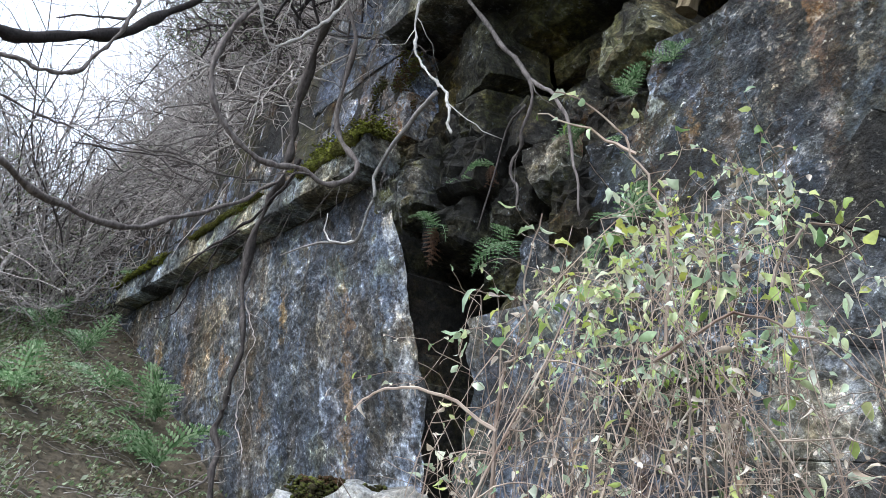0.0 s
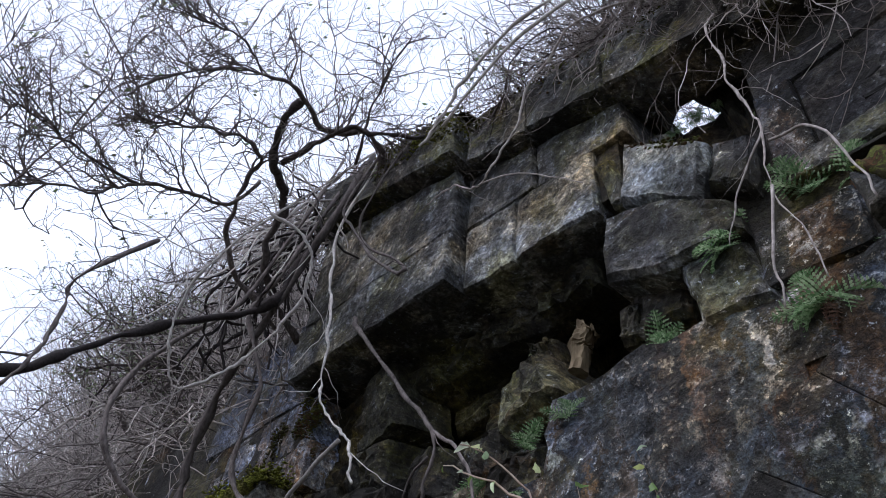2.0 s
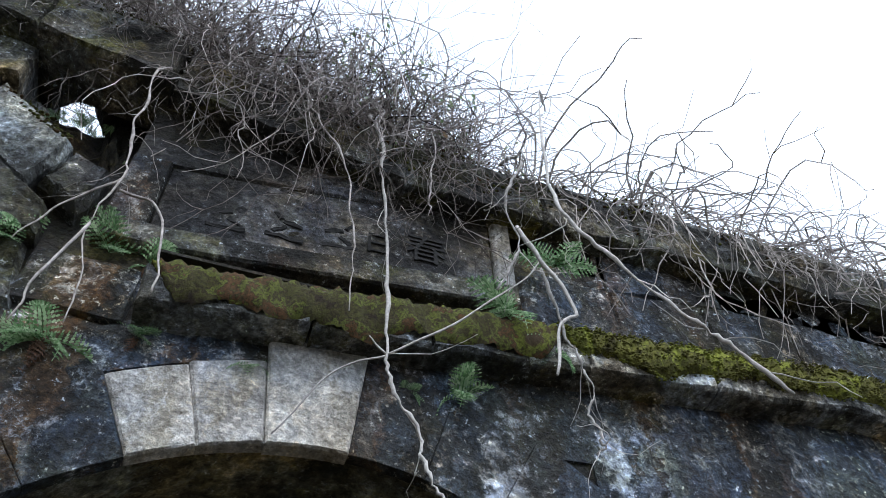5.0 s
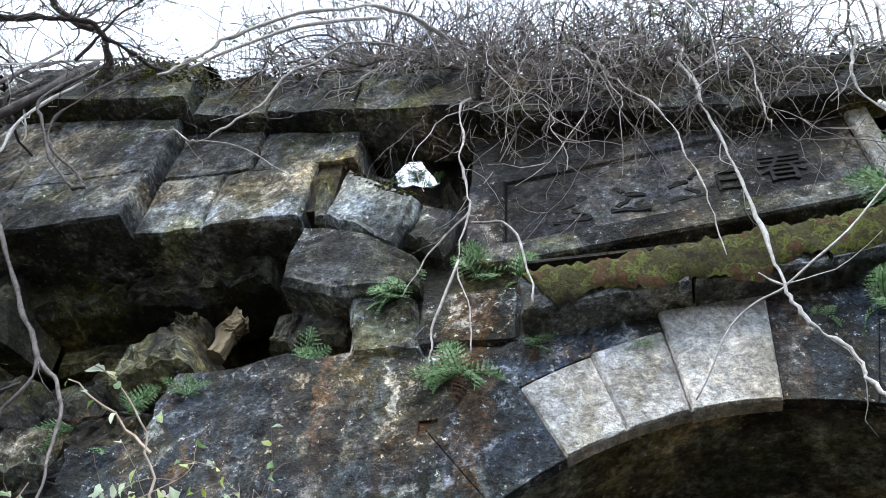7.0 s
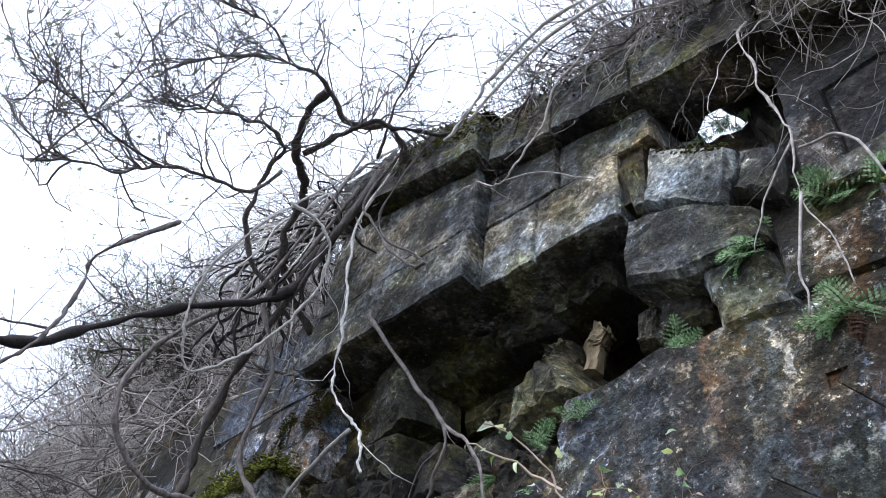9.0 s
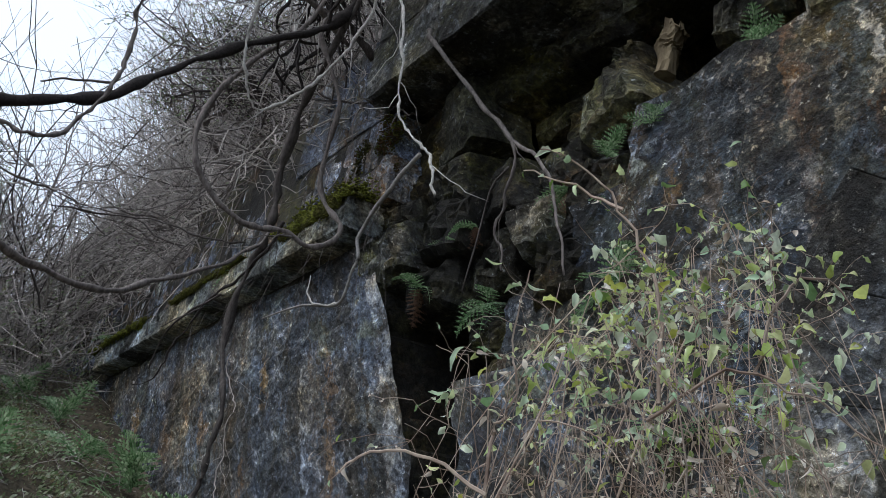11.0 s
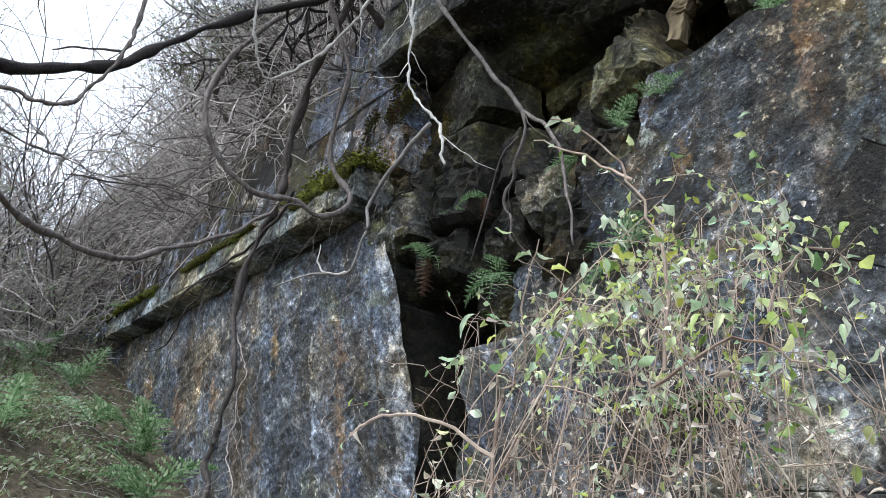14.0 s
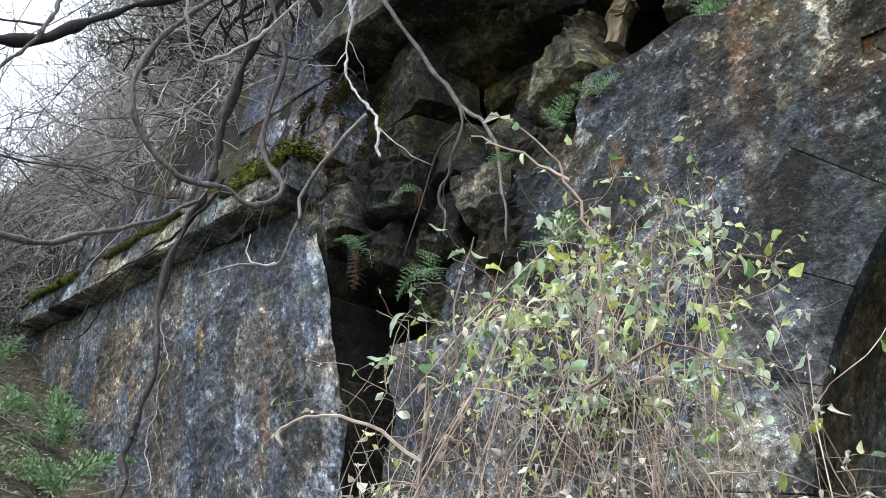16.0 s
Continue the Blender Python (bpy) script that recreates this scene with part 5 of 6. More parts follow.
    thicket("dry_thicket", "fine pale rootlets matted over the pier top", 190, pier_start, lambda r: (r.gauss(-0.2, 0.7), r.gauss(-0.6, 0.4), r.gauss(0.1, 0.6)), (0.5, 1.7), 34, (0.003, 0.008), sag=0.3, forks=4)
    thicket("root_tangle", "thick brown roots hanging over the pier end", 16, lambda r: (r.uniform(-6.1, -5.2), r.uniform(-0.4, 0.0), r.uniform(7.1, 7.5)), lambda r: (r.gauss(-0.25, 0.35), r.gauss(-0.25, 0.2), r.gauss(-0.5, 0.4)), (0.9, 2.1), 25, (0.014, 0.036), DARKBARK, 0.95, 3, 18, 0.34)
    thicket("root_tangle", "pale bent roots hanging over the pier end", 34, lambda r: (r.uniform(-6.0, -4.9), r.uniform(-0.4, 0.0), r.uniform(7.1, 7.6)), lambda r: (r.gauss(-0.2, 0.4), r.gauss(-0.8, 0.3), r.gauss(-0.1, 0.3)), (0.8, 2.2), 26, (0.007, 0.014), PALEBARK, 0.75, 1, 14, 0.3)
    thicket("dry_thicket", "thin rootlets hanging under the string course", 34, lambda r: (r.uniform(-8.5, -4.6), -0.16, r.uniform(4.2, 4.4)), lambda r: (r.gauss(0, 0.15), r.gauss(-0.2, 0.2), -1), (0.3, 1.0), 16, (0.0015, 0.0035), BARK, 0.4, 1)


thickets()


# ---- small trees on the top ----
def leafy(bm, places, r, size):
    for p in places:
        s = r.uniform(*size)
        a = Vector((r.gauss(0, 1), r.gauss(0, 1), r.gauss(0, 1))).normalized()
        b = a.orthogonal().normalized()
        c = a.cross(b)
        v = [bm.verts.new(p + q) for q in (b * -s, c * s * 0.45, b * s, c * s * -0.45)]
        bm.faces.new(v)


def small_tree(place, height, seed, label, spread=0.8, leaves=2600, pale=False):
    r = rng(seed)
    owner = thing("small_tree", place, label, "tree", "small trees on the hillside")
    bm = bmesh.new()
    ends = []
    def grow(p, d, length, rad, level):
        path = [p.copy()]
        for k in range(9):
            d = (d + Vector((r.gauss(0, 0.36), r.gauss(0, 0.36), r.gauss(0.0, 0.32)))).normalized()
            if place[1] > 0.25 and p.y + place[1] < 0.25 and p.z + place[2] < 7.5:
                # branches over the wall turn up to the light
                d.y, d.z = abs(d.y) * 0.5, abs(d.z) + 0.3
                d.normalize()
            p = p + d * length / 9
            path.append(p.copy())
        tube(bm, path, rad, rad * 0.35, 6 if level < 2 else 4, 0.15, seed)
        if level >= 4:
            ends.extend(path[2:])
            return
        for k in range(5 if level < 3 else 4):
            q = path[r.randint(4, 9)]
            e = (d + Vector((r.gauss(0, spread), r.gauss(0, spread), r.gauss(0.1, 0.5)))).normalized()
            grow(q, e, length * r.uniform(0.55, 0.85), rad * 0.48, level + 1)
    grow(Vector((0, 0, -0.2)), Vector((r.uniform(-0.5, 0.2), -0.5, 1)), height * 0.4, 0.025 + 0.0075 * height, 0)
    part("trunk", bm, TWIG if pale else BARK if seed % 3 else DARKBARK, owner, "crooked trunk with bare branches")
    bm = bmesh.new()
    leafy(bm, [r.choice(ends) + Vector((r.gauss(0, 0.012), r.gauss(0, 0.012), r.gauss(0, 0.012))) for _ in range(leaves)], r, (0.01, 0.028))
    part("crown", bm, GROUNDLEAF, owner, "sparse small leaves")


for i, (x, y, h) in enumerate([(-6.4, 0.9, 5.6), (-4.2, 0.8, 4.6), (-8.4, 1.2, 5.4), (-2.6, 1.3, 3.0), (-0.3, 1.0, 3.0), (0.3, 1.4, 2.6), (-10.2, 1.2, 5.0), (-10.8, -1.5, 4.2), (-12.5, -2.6, 4.5), (-13.5, 0.2, 5.0), (-12.2, -1.2, 5.4), (-12.8, -1.5, 5.6), (-14.6, -1.1, 5.4), (-13.6, -2.0, 5.6), (-11.9, -2.1, 5.0)]):
    small_tree((x, y, max(hill_z(x, y), 5.5) if y > 0.25 else ground_z(x, y)), h, 700 + i, "small bare tree with thin tangled branches on the hillside", pale=y < -1.0)


def crooked_tree():
    """An old tree on the pier end that leans out over the path: bent limbs, a maze of bare twigs, few leaves."""
    owner = thing("crooked_tree", (-5.3, -0.15, 5.9), "old crooked bare tree leaning out from the pier end", "tree")
    base = Vector(owner.location)
    r = rng(61)
    limbs = [
        ("trunk", 0.07, 0.05, [(-5.3, -0.15, 5.9), (-5.25, -0.5, 6.1), (-5.07, -0.8, 6.3), (-4.84, -0.87, 6.61), (-4.75, -0.96, 6.72), (-4.58, -1.2, 6.8), (-4.31, -1.34, 6.91), (-4.06, -1.35, 6.97)]),
        ("limb", 0.05, 0.014, [(-4.3, -0.3, 7.3), (-3.98, -0.73, 7.07), (-4.13, -1.03, 6.95), (-3.99, -1.47, 6.93), (-3.96, -1.76, 6.76), (-3.99, -2.04, 6.54), (-4.13, -2.31, 6.22), (-4.2, -2.47, 5.92)]),
        ("limb", 0.045, 0.025, [(-4.56, -1.13, 6.79), (-4.21, -1.04, 6.9), (-3.95, -0.91, 6.91), (-3.81, -0.72, 6.92), (-3.7, -0.3, 7.2)]),
        ("limb", 0.05, 0.012, [(-5.3, -0.4, 5.9), (-5.14, -1.04, 6.09), (-4.85, -1.28, 6.46), (-4.52, -1.32, 6.62), (-4.38, -1.55, 6.53), (-4.35, -1.8, 6.35), (-4.34, -2.08, 6.15), (-4.39, -2.3, 6.0)]),
        ("limb", 0.032, 0.012, [(-4.73, -1.18, 6.67), (-4.78, -1.34, 6.26), (-4.76, -1.67, 6.09), (-4.76, -2.0, 5.88), (-4.76, -2.19, 5.63), (-4.73, -2.49, 5.4), (-4.69, -2.71, 5.15)]),
        ("limb", 0.018, 0.008, [(-4.76, -2.0, 5.88), (-4.68, -2.5, 5.74), (-4.59, -2.67, 5.71), (-4.53, -2.86, 5.63), (-4.47, -3.0, 5.54)]),
        ("limb", 0.024, 0.01, [(-4.13, -0.7, 6.83), (-3.73, -0.9, 7.04), (-3.39, -1.01, 7.15), (-3.1, -1.06, 7.19)]),
        ("limb", 0.018, 0.007, [(-3.96, -1.76, 6.76), (-3.83, -2.0, 6.77), (-3.84, -2.25, 6.68), (-3.83, -2.49, 6.58)]),
    ]
    roots = []
    for k, (name, r0, r1, pts) in enumerate(limbs):
        path = smooth_path([Vector(p) - base for p in pts], 7)
        for i, p in enumerate(path):
            p += Vector((wob((i * 0.4, k, 1), 1, k), wob((i * 0.4, k, 2), 1, k), wob((i * 0.4, k, 3), 1, k))) * 0.035
        bm = bmesh.new()
        tube(bm, path, r0 * 0.5, r1 * 0.6, 8, 0.6, 60 + k)
        part(name, bm, BARK, owner, "", True)
        roots += [(p, (path[min(i + 2, len(path) - 1)] - path[max(i - 2, 0)]).normalized(), k) for i, p in enumerate(path) if k and i > 6 and ((p + base).z > 6.88 or (p + base).y < -1.3)]
    twigs, tips = bmesh.new(), []
    def grow(p, d, n, rad, level):
        path = [p.copy()]
        for _ in range(8):
            d = (d + Vector((r.gauss(0, 0.3), r.gauss(0, 0.3), r.gauss(0.02, 0.28)))).normalized()
            p = p + d * n / 8
            if p.z + base.z < 7.0:
                d.z = abs(d.z)
            path.append(p.copy())
        tube(twigs, path, rad, rad * 0.4, 4)
        tips.extend(path[4:])
        if level < 2:
            for _ in range(4):
                q = path[r.randint(2, 8)]
                grow(q, (d + Vector((r.gauss(0, 0.7), r.gauss(0, 0.7), r.gauss(0.1, 0.6)))).normalized(), n * r.uniform(0.4, 0.75), rad * 0.55, level + 1)
    for _ in range(200):
        p, d, k = r.choice(roots)
        grow(p, (d + Vector((r.gauss(-0.25, 0.6), r.gauss(-0.1, 0.6), r.gauss(0.6, 0.45)))).normalized(), r.uniform(0.35, 1.1), r.uniform(0.004, 0.009), 0)
    tagged(part("bare_crown", twigs, BARK, owner, "maze of thin bare twigs"), kind="stuff")
    bm = bmesh.new()
    leafy(bm, [r.choice(tips) + Vector((r.gauss(0, 0.015), r.gauss(0, 0.015), r.gauss(0, 0.015))) for _ in range(800)], r, (0.01, 0.03))
    tagged(part("leaves", bm, GROUNDLEAF, owner, "few small withered leaves"), kind="stuff")


crooked_tree()


def evergreen_bush(place, reach, seed, count=26):
    """A bush of thin dark stems with small leaves, rooted on the coping."""
    r = rng(seed)
    owner = thing("bush", place, "dark twiggy bush with small green leaves on the coping", "bush", "bushes on the coping")
    bm, ends = bmesh.new(), []
    for _ in range(count):
        p, d = Vector((r.gauss(0, 0.08), r.gauss(0, 0.08), -0.1)), Vector((r.gauss(0, 0.6), r.gauss(-0.2, 0.4), 1)).normalized()
        path = [p.copy()]
        n = reach * r.uniform(0.5, 1.0)
        for k in range(12):
            d = (d + Vector((r.gauss(0, 0.22), r.gauss(0, 0.22), r.gauss(0, 0.18)))).normalized()
            p = p + d * n / 12
            path.append(p.copy())
        tube(bm, path, 0.008, 0.003, 5, 0.3, seed)
        for _ in range(9):
            q, e = path[r.randint(3, 12)].copy(), (d + Vector((r.gauss(0, 0.8), r.gauss(0, 0.8), r.gauss(0, 0.6)))).normalized()
            sub = [q]
            for _ in range(6):
                e = (e + Vector((r.gauss(0, 0.25), r.gauss(0, 0.25), r.gauss(0, 0.25)))).normalized()
                q = q + e * n * 0.05
                sub.append(q.copy())
            tube(bm, sub, 0.0035, 0.0015, 4)
            ends += sub[2:]
    tagged(part("stems", bm, DARKBARK, owner, "", True), kind="stuff")
    bm = bmesh.new()
    leafy(bm, [r.choice(ends) + Vector((r.gauss(0, 0.02), r.gauss(0, 0.02), r.gauss(0, 0.02))) for _ in range(count * 38)], r, (0.012, 0.03))
    tagged(part("leaves", bm, GROUNDLEAF, owner, "small green leaves"), kind="stuff")


for i, (x, y, reach) in enumerate([(-0.4, 0.3, 1.5), (0.25, 0.25, 1.3), (0.75, 0.3, 0.9), (-2.7, 0.3, 1.1), (2.4, 0.5, 1.1)]):
    evergreen_bush((x, y, cope_z(x) + 0.6), reach, 820 + i)


# ---- moss ----
def ball():
    bm = bmesh.new()
    bmesh.ops.create_icosphere(bm, subdivisions=1, radius=1.0)
    bm.verts.index_update()
    v = np.array([tuple(q.co) for q in bm.verts])
    f = np.array([[q.index for q in k.verts] for k in bm.faces])
    bm.free()
    return v, f


BALL_V, BALL_F = ball()


def moss_patch(label, count, place, size, seed, mat=MOSS):
    r = rng(seed)
    vs, fs = [], []
    for i in range(count):
        s = r.uniform(*size)
        k = np.array((s * r.uniform(0.8, 1.5), s, s * r.uniform(0.4, 0.9)))
        vs.append(BALL_V * k + np.array(place(r)))
        fs.append(BALL_F + i * len(BALL_V))
    me = bpy.data.meshes.new("moss")
    me.from_pydata(np.concatenate(vs).tolist(), [], np.concatenate(fs).tolist())
    me.materials.append(mat)
    return tagged(new("moss", me), label, "moss", kind="stuff")


def moss_sheet(label, x0, x1, seed, low=0.12, high=0.2, mat=MOSS, top=STRING_Z1, out=0.0, ragged=1.1):
    """A cushion draped over the ledge of the string course."""
    bm = bmesh.new()
    nx = int((x1 - x0) / 0.018)
    prof = [(0.03, 0.16), (-0.05, 0.15), (-0.11, 0.11), (-0.16, 0.06), (-0.19, 0.01), (-0.2, -0.04), (-0.203, -0.09), (-0.2, -0.13), (-0.17, -0.15)]
    rows = []
    for i in range(nx + 1):
        x = x0 + (x1 - x0) * i / nx
        fade = min(1.0, (x - x0) / 0.15, (x1 - x) / 0.15)
        a = high * (0.75 + 0.8 * wob((x, seed, 0), 2.0)) / 0.16 * 0.8
        b = low * (0.8 + ragged * wob((x, seed, 4), 3.0)) / 0.15
        row = []
        for k, (y, h) in enumerate(prof):
            q = Vector((x, y, h * (max(0.15, a * fade) if h > 0 else max(0.05, b * fade))))
            puff = 0.02 * wob(q + Vector((0, seed, 0)), 6) + 0.03 * wob(q + Vector((0, seed, 0)), 17) + 0.02 * wob(q, 45)
            row.append(bm.verts.new((x, y - out * min(1.0, k / 3) - puff - 0.012 * (k > 3), top + lift(x, top) + q.z + 0.4 * puff)))
        rows.append(row)
    for a, b in zip(rows, rows[1:]):
        for k in range(len(prof) - 1):
            bm.faces.new((a[k], a[k + 1], b[k + 1], b[k]))
    if mat == BRIGHTMOSS:
        spots = [tuple(v.co) for v in bm.verts]
        moss_patch(label, int(len(spots) * 5), lambda q: tuple(a + q.gauss(0, 0.009) for a in q.choice(spots)), (0.004, 0.01), seed + 60, mat)
    return tagged(mesh_object("moss", bm, mat, None, True), label, "moss", kind="stuff")


def all_moss():
    moss_sheet("brown-green moss cushion on the string course", -0.86, 1.3, 3, 0.3, 0.13, ragged=0.4)
    moss_sheet("thick green moss cushion on the string course", 1.25, 3.6, 5, 0.24, 0.15, BRIGHTMOSS, ragged=0.4)
    moss_sheet("bright moss cushion at the broken end of the course", -6.3, -5.15, 7, 0.1, 0.24, BRIGHTMOSS, WING_Z1, 0.06)
    moss_sheet("moss cushion on the wing wall course", -8.6, -6.9, 9, 0.04, 0.16, BRIGHTMOSS, WING_Z1, 0.06)
    moss_sheet("moss cushion on the wing wall course", -11.3, -9.3, 11, 0.05, 0.18, BRIGHTMOSS, WING_Z1, 0.06)
    moss_patch("bright moss cushion at the broken end of the course", 2600, lambda r: (r.uniform(-6.0, -5.12), r.uniform(-0.26, 0.02), WING_Z1 + r.uniform(-0.05, 0.22) * r.random()), (0.006, 0.016), 35, BRIGHTMOSS)
    def wall_end(r):
        while True:
            p = (r.uniform(-5.6, -4.95), r.uniform(-0.02, 0.03), 4.55 + 0.8 * r.random())
            if wob(p, 4.0) > 0.08:
                return p
    moss_patch("yellow-brown moss on the wall end beside the break", 1500, wall_end, (0.004, 0.011), 41)
    moss_patch("moss on the edge of the pier coping", 6000, lambda r: (lambda x: (x, r.uniform(-0.38, 0.1), cope_z(x) + 0.6 + r.uniform(-0.35, 0.06)))(-3.3 - 1.1 * r.random() ** 0.8), (0.005, 0.013), 36, BRIGHTMOSS)
    moss_patch("moss hanging on the coping above the plaque", 3600, lambda r: (lambda x: (x, r.uniform(-0.18, 0.2), cope_z(x) + 0.52 + r.uniform(-0.4, 0.05)))(r.uniform(-0.2, 3.6)), (0.005, 0.014), 37)
    moss_patch("moss on the edge of the parapet coping", 1500, lambda r: (lambda x: (x, r.uniform(-0.21, 0.0), cope_z(x) + 0.58 + r.uniform(-0.35, 0.04) * r.random()))(r.uniform(-3.3, -1.3)), (0.005, 0.013), 40)
    moss_patch("moss film on the tilted stone", 1500, lambda r: (lambda u: (-1.72 + u * 0.46, r.uniform(-0.16, 0.25), 5.46 - 0.32 * u + r.uniform(-0.05, 0.02)))(r.uniform(-0.5, 0.5)), (0.006, 0.014), 38)
    moss_patch("moss on the fallen boulder", 900, lambda r: (r.uniform(-4.4, -4.1), r.uniform(-0.75, -0.3), 1.88 + r.uniform(-0.05, 0.06)), (0.01, 0.022), 39)


all_moss()


# ---- ferns ----
def frond_mesh(name, length, mat, seed, droop=0.5, pairs=9, width=0.32, leaf=0.4):
    """A pinnate frond: an arched midrib and paired, tapering, toothed leaflets."""
    bm = bmesh.new()
    r = rng(seed)
    pts = []
    for k in range(pairs + 2):
        t = k / (pairs + 1)
        pts.append(Vector((length * t * (1 - 0.25 * droop * t), 0, length * (0.35 * t - droop * t * t))))
    tube(bm, pts, length * 0.012, length * 0.004, 3)
    for k in range(1, pairs + 1):
        t = k / (pairs + 1)
        w = length * width * (math.sin(math.pi * min(1, t * 0.85 + 0.12)) ** 0.8) * (1.02 - 0.55 * t)
        c = length / pairs * leaf
        for s in (-1, 1):
            o = pts[k]
            tip = o + Vector((w * 0.35, s * w, -0.15 * w + r.uniform(-0.1, 0.1) * w))
            along = (tip - o) / 5
            for m in range(5):
                q = o + along * (m + 0.5)
                k2 = c * (1.15 - 0.2 * m)
                lift = Vector((0, 0, 0.012 * length * (1 if m in (1, 2, 3) else 0.4)))
                v = [bm.verts.new(q2) for q2 in (q - along * 0.5, q - along * 0.15 + Vector((-k2, 0, 0)) + lift, q + along * 0.35 + Vector((-k2 * 0.7, 0, 0)) + lift, q + along * 0.55, q + along * 0.45 + Vector((k2 * 0.9, 0, 0)) + lift, q + Vector((k2, 0, 0)) + lift)]
                bm.faces.new(v)
    me = bpy.data.meshes.new(name)
    bm.to_mesh(me)
    bm.free()
    me.materials.append(mat)
    return me


FRONDS = [frond_mesh("frond", 1.0, FERN, 5 + k, 0.45 + 0.15 * k, 9, 0.36, 0.36) for k in range(3)]
BANK_FRONDS = [frond_mesh("frond", 1.0, FERN, 25 + k, 0.5 + 0.22 * k, 10, 0.3, 0.34) for k in range(3)]
DEAD = [frond_mesh("dead_frond", 1.0, DEADFERN, 15 + k, 0.9) for k in range(2)]


def fern(place, size, count, seed, out=(0, -1), spread=100, lift=(-40, 45), dead=0, kinds=FRONDS, label="green fern growing out of a wall joint"):
    r = rng(seed)
    owner = thing("fern", place, label, "fern", "ferns on the wall")
    face = math.degrees(math.atan2(out[1], out[0]))
    for k in range(count + dead):
        gone = k >= count
        ob = new("dead_frond" if gone else "frond", r.choice(DEAD if gone else kinds))
        ob.parent = owner
        s = size * r.uniform(0.7, 1.1)
        ob.scale = (s, s, s)
        pitch = r.uniform(-85, -60) if gone else r.uniform(*lift)
        ob.rotation_euler = (radians(r.uniform(-25, 25)), radians(-pitch), radians(face + r.uniform(-spread, spread)))
        if gone:
            ob["label"] = "withered brown frond"


def ferns():
    small = [
        (0.74, 4.18, 0.24, 6, 0), (0.46, 4.14, 0.12, 5, 0), (-1.19, 4.0, 0.26, 8, 4), (-1.55, 4.55, 0.24, 6, 0), (-0.9, 4.62, 0.24, 5, 2),
        (-2.06, 4.25, 0.3, 6, 3), (-0.84, 4.14, 0.16, 5, 3), (-0.3, 4.1, 0.14, 5, 0), (1.0, 4.72, 0.3, 6, 0), (1.35, 5.3, 0.3, 6, 0), (-2.59, 4.02, 0.18, 4, 0),
        (1.2, 4.5, 0.22, 5, 0), (-1.1, 4.66, 0.25, 5, 0), (-1.66, 6.17, 0.13, 8, 0), (-1.5, 6.12, 0.11, 7, 0), (-1.85, 6.2, 0.1, 5, 0),
        (-4.61, 3.72, 0.3, 5, 4), (-4.07, 4.0, 0.24, 4, 3), (-3.9, 3.42, 0.3, 5, 0), (-2.99, 4.05, 0.28, 5, 0), (-3.24, 3.95, 0.26, 5, 3), (-2.83, 3.2, 0.3, 5, 0), (-2.49, 2.4, 0.3, 5, 0), (-4.3, 3.9, 0.2, 3, 0),
        (-3.0, 3.75, 0.25, 2, 4), (-7.3, 4.5, 0.25, 5, 0), (-10.7, 4.55, 0.3, 4, 0),
    ]
    for i, (x, z, s, n, dead) in enumerate(small):
        y = 0.02
        if z > 5.8:
            y = 0.36
        elif in_cavity(x, z):
            y = 0.12
        elif z > 4.43 and (x > -0.9 or x < -5.2):
            y = -0.12
        fern((x, y, z), s * (0.95 if in_cavity(x, z) else 1.15), n, 900 + i, dead=dead)
    r = rng(77)
    bank = [(-9.85, -0.7), (-10.9, -1.0), (-8.5, -0.75), (-8.15, -0.3), (-7.2, -0.5)]
    bank += [(r.uniform(-11.0, -6.8), -1.2 - 1.2 * r.random()) for _ in range(2)]
    for i, (x, y) in enumerate(bank):
        fern((x, y, ground_z(x, y) + 0.04), r.uniform(0.6, 0.8), r.randint(5, 6), 950 + i, (0.75, -0.65), 110, (15, 60), kinds=BANK_FRONDS, label="green fern growing on the littered bank")


ferns()


# ---- ground cover on the bank ----
def ground_cover():
    bm = bmesh.new()
    r = rng(5)
    for _ in range(3000):
        # low clumps of small leaves, thinner towards the path
        x, y = r.uniform(-12.5, -4.5), -0.05 - 3.5 * r.random()
        if wob((x, y, 0), 1.7) < -0.04 or y > -0.9 and r.random() < 0.8:
            continue
        reach, up = r.uniform(0.05, 0.13), r.uniform(0.03, 0.16)
        c = Vector((x, y, ground_z(x, y)))
        leafy(bm, [c + Vector((r.gauss(0, reach), r.gauss(0, reach), up * r.random() ** 0.6)) for _ in range(22)], r, (0.01, 0.028))
    for _ in range(5000):
        x, y = r.uniform(-12.5, -4.5), r.uniform(-3.6, -0.05)
        leafy(bm, [Vector((x, y, ground_z(x, y) + r.uniform(0, 0.03)))], r, (0.012, 0.035))
    tagged(mesh_object("ground_cover", bm, GROUNDLEAF), "low leaves and litter covering the bank", "undergrowth", kind="stuff")
    def start(r):
        x, y = r.uniform(-11.5, -4.8), r.uniform(-3.4, -0.1)
        return x, y, ground_z(x, y)
    thicket("bank_twigs", "dry twigs lying on the bank", 420, start, lambda r: (r.gauss(0, 1), r.gauss(0, 1), 0.3), (0.25, 0.7), 21, (0.002, 0.006))


ground_cover()


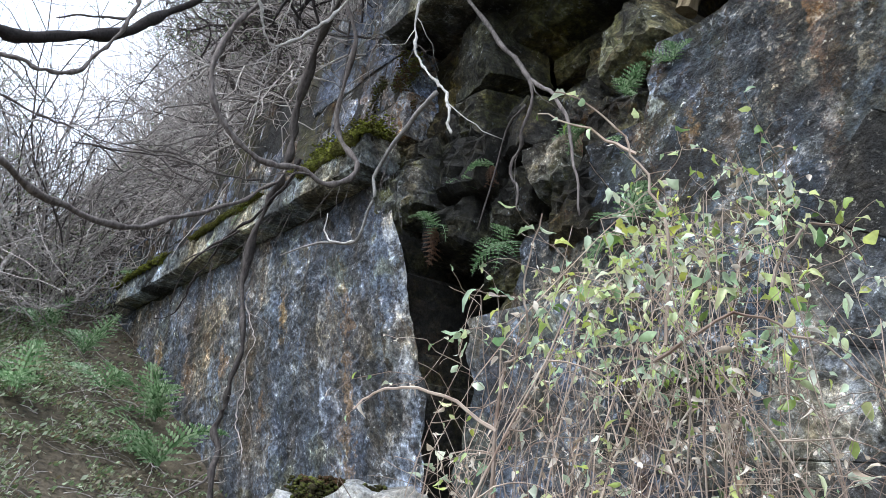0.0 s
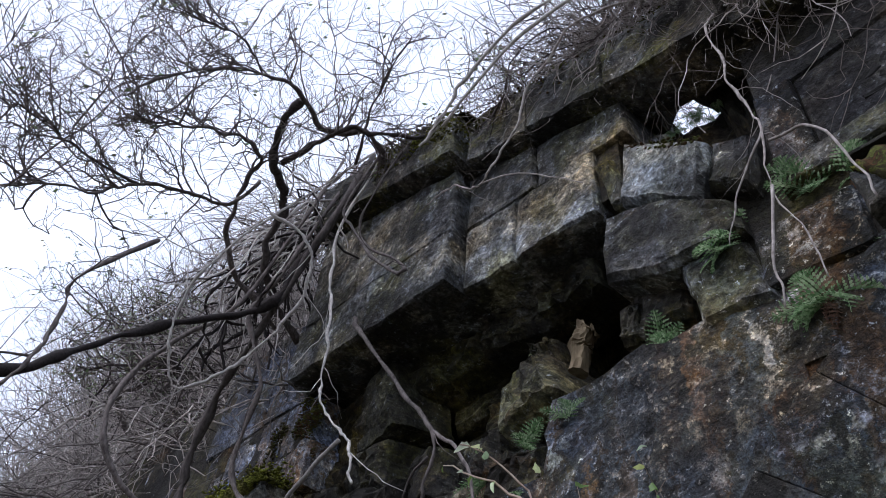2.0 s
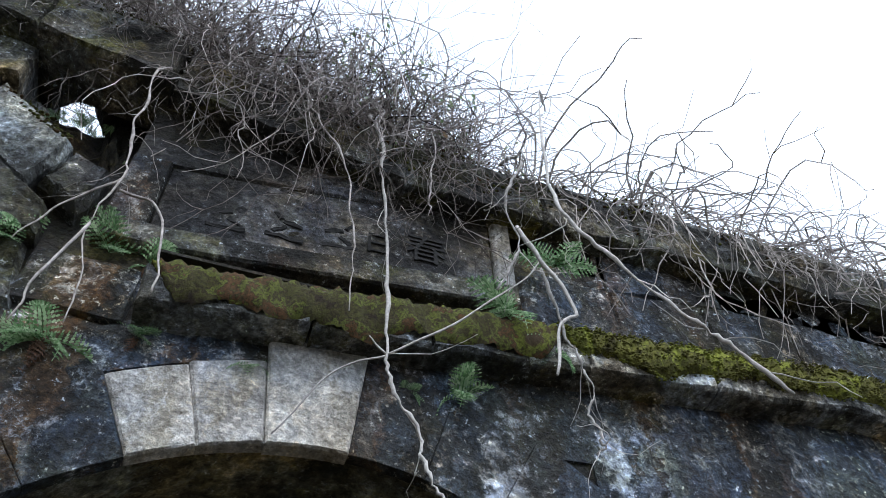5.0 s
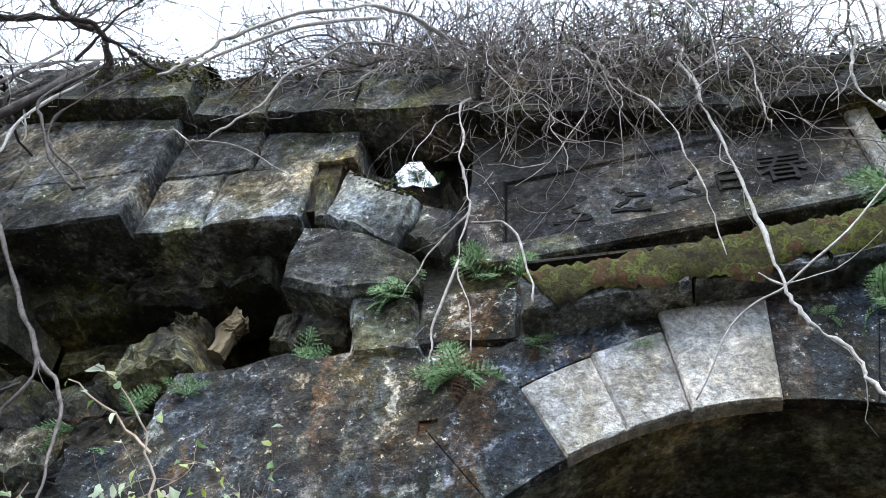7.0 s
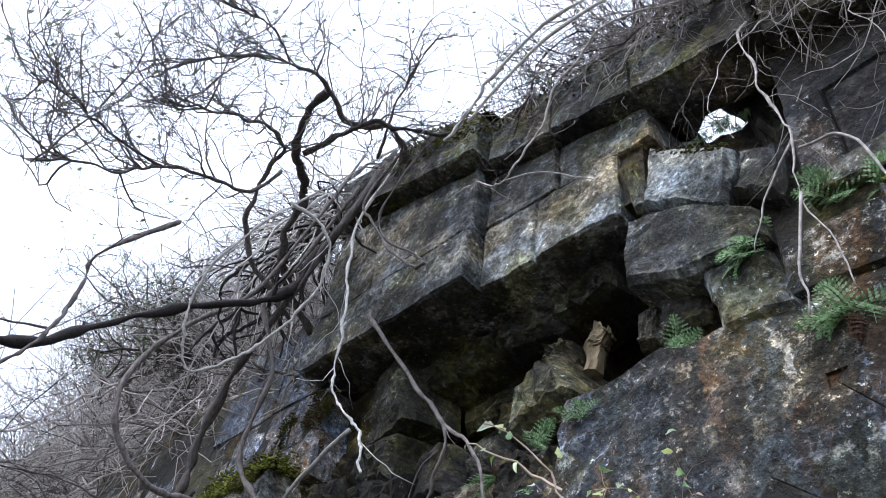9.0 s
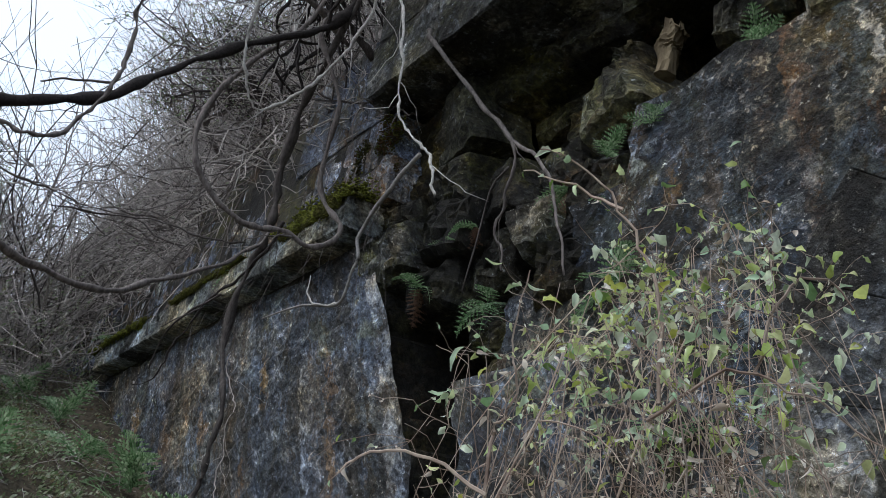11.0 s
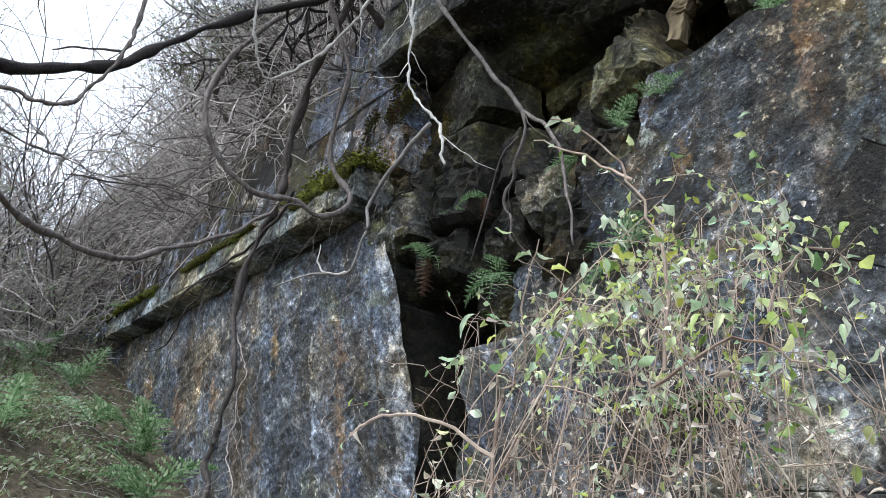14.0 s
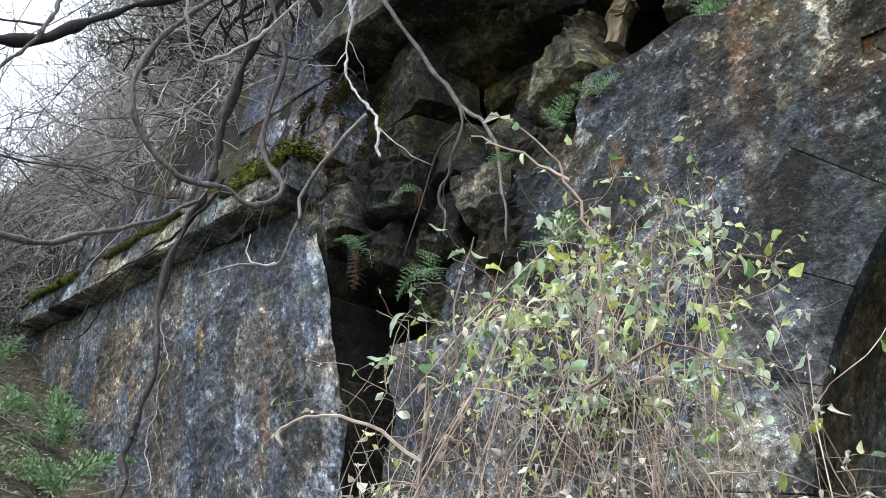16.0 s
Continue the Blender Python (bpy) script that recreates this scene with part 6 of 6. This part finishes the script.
# ---- the leafy shrub before the arch wall ----
def leaf_mesh(name, mat, curl, seed):
    bm = bmesh.new()
    r = rng(seed)
    rows = []
    for k in range(6):
        t = k / 5
        w = 0.29 * math.sin(math.pi * (t * 0.9 + 0.06)) ** 0.9 * (1.1 - 0.3 * t) * r.uniform(0.75, 1.15)
        z = -curl * t * t
        tw = 0.9 * (t - 0.3) * (1 if seed % 2 else -1)
        rise = 0.1 + 0.4 * curl * t + r.uniform(-0.12, 0.2)
        rows.append((Vector((t, -w * math.cos(tw), z + rise * w * 3 - w * math.sin(tw))), Vector((t, 0.05 * math.sin(3 * t + seed), z)), Vector((t, w * math.cos(tw), z + rise * w * 3 + w * math.sin(tw) + r.uniform(-0.03, 0.03)))))
    vs = [[bm.verts.new(p) for p in row] for row in rows]
    for a, b in zip(vs, vs[1:]):
        for k in range(2):
            bm.faces.new((a[k], b[k], b[k + 1], a[k + 1]))
    me = bpy.data.meshes.new(name)
    for f in bm.faces:
        f.smooth = True
    bm.to_mesh(me)
    bm.free()
    me.materials.append(mat)
    return me


def shrub():
    """Many thin stems from one root stock; twigs near their ends carry the leaves."""
    owner = thing("shrub", (-1.4, -1.35, 0.1), "half-bare shrub with yellowing green leaves and reddish-brown stems", "shrub")
    base = Vector(owner.location)
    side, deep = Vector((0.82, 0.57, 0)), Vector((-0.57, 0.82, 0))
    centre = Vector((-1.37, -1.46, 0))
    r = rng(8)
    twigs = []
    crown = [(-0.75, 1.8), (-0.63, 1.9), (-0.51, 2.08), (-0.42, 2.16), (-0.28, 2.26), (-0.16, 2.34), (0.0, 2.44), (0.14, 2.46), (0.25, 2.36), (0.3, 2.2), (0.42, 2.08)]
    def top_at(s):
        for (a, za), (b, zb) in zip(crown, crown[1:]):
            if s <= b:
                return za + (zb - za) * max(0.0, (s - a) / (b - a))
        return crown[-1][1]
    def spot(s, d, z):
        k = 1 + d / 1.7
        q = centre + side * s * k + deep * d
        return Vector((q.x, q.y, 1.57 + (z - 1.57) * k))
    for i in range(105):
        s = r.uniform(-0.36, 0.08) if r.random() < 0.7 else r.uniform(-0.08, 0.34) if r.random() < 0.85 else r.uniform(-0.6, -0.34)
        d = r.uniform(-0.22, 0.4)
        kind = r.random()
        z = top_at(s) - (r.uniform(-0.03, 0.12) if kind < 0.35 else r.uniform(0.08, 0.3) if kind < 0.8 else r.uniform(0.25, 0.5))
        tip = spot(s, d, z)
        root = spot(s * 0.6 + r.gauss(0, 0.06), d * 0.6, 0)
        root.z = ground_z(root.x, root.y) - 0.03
        sway = side * r.gauss(0, 0.2) + deep * r.gauss(0, 0.08)
        bow = side * r.gauss(0, 0.11)
        path = []
        for k in range(17):
            t = k / 16
            p = root.lerp(tip, t) + sway * math.sin(math.pi * t) + bow * math.sin(2 * math.pi * t)
            p += Vector((wob((i, t * 6, 0), 1), wob((i, t * 6, 5), 1), 0)) * 0.045 * min(1, k / 3)
            path.append(p)
        stem = bmesh.new()
        thick = r.uniform(0.001, 0.0022) if r.random() < 0.88 else r.uniform(0.0028, 0.004)
        tube(stem, [q - root for q in path], thick * 1.3, thick * 0.45, 5)
        bare = kind > 0.8
        for _ in range(10):
            k = r.randint(9, 16)
            q = path[k].copy()
            e = (side * r.gauss(0.15, 0.9) + deep * r.gauss(0, 0.6) + Vector((0, 0, r.gauss(0.45, 0.6)))).normalized()
            n = r.uniform(0.06, 0.26)
            sub = [q]
            for _ in range(6):
                e = (e + Vector((r.gauss(0, 0.25), r.gauss(0, 0.25), r.gauss(-0.06, 0.22)))).normalized()
                q = q + e * n / 6
                sub.append(q.copy())
            tube(stem, [w - root for w in sub], thick * 0.5, 0.0006, 4)
            twigs.append((sub, k, bare))
        for _ in range(6):
            q = path[r.randint(6, 12)].copy()
            e = (side * r.gauss(0, 1.0) + deep * r.gauss(0, 0.6) + Vector((0, 0, r.gauss(0.2, 0.7)))).normalized()
            n = r.uniform(0.1, 0.3)
            sub = [q]
            for _ in range(7):
                e = (e + Vector((r.gauss(0, 0.3), r.gauss(0, 0.3), r.gauss(0.0, 0.3)))).normalized()
                q = q + e * n / 7
                sub.append(q.copy())
            tube(stem, [w - root for w in sub], thick * 0.45, 0.0005, 3)
            twigs.append((sub, 0, True))
        part("stem", stem, STEM, owner).location = root - base
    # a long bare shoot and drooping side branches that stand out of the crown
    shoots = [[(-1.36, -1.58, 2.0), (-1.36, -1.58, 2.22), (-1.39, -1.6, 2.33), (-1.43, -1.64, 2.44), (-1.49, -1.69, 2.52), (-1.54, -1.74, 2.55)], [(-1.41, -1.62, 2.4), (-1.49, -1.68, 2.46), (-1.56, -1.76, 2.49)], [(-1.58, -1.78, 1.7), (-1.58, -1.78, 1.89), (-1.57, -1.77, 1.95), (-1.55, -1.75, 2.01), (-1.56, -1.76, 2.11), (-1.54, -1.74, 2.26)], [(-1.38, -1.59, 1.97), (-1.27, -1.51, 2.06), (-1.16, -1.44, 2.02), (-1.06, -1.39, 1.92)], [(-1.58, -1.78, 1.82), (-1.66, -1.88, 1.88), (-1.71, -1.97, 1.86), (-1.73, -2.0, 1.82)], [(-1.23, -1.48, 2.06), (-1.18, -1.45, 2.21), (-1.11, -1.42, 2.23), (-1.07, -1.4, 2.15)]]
    for k, pts in enumerate(shoots):
        path = smooth_path(pts, 5)
        for q, p in enumerate(path):
            p += Vector((wob((k, q * 0.5, 0), 1), wob((k, q * 0.5, 5), 1), wob((k, q * 0.5, 9), 1))) * 0.012
        bm = bmesh.new()
        tube(bm, [q - path[0] for q in path], 0.0042, 0.0014, 5)
        part("stem", bm, STEM, owner).location = path[0] - base
        twigs.append((path[-7:], 16, False))
    green = [leaf_mesh("leaf", LEAF, c, 3 + k) for k, c in enumerate((0.1, 0.35, 0.6, -0.15, 0.8, 0.25, -0.4))]
    dry = [leaf_mesh("dry_leaf", DRYLEAF, c, 13 + k) for k, c in enumerate((0.5, 0.9, 1.3, -0.8))]
    rest = {False: bmesh.new(), True: bmesh.new()}
    count = 0
    for sub, k, bare in twigs:
        for q, nxt in zip(sub[1:], sub[2:] + [sub[-1] * 2 - sub[-2]]):
            high = q.z > max(1.98, top_at((q - centre).dot(side)) - 0.55)
            if r.random() > (0.3 if bare or not high else 0.4 + 0.5 * (wob(q, 7) > 0.0)):
                continue
            withered = r.random() < (0.75 if bare or not high else 0.16)
            s = (0.013 + 0.027 * r.random() ** 1.5) * (0.6 if withered else 1)
            e = (nxt - q).normalized()
            a = math.degrees(math.atan2(e.y, e.x)) + r.choice((-1, 1)) * r.uniform(30, 100)
            turn = Euler((radians(r.gauss(0, 55)), radians(r.gauss(15, 45)), radians(a)))
            me = r.choice(dry if withered else green)
            count += 1
            if count % 6 == 0 and count < 1800:
                ob = new("dry_leaf" if withered else "leaf", me)
                ob.parent = owner
                ob.scale = (s, s, s)
                ob.location = q - base
                ob.rotation_euler = turn
            else:
                n0 = len(rest[withered].verts)
                rest[withered].from_mesh(me)
                rest[withered].verts.ensure_lookup_table()
                m = Matrix.LocRotScale(q - base, turn, (s, s, s))
                for v in rest[withered].verts[n0:]:
                    v.co = m @ v.co
    tagged(part("small_leaves", rest[False], LEAF, owner), kind="stuff")
    tagged(part("withered_leaves", rest[True], DRYLEAF, owner, "pale curled dead leaves"), kind="stuff")


shrub()
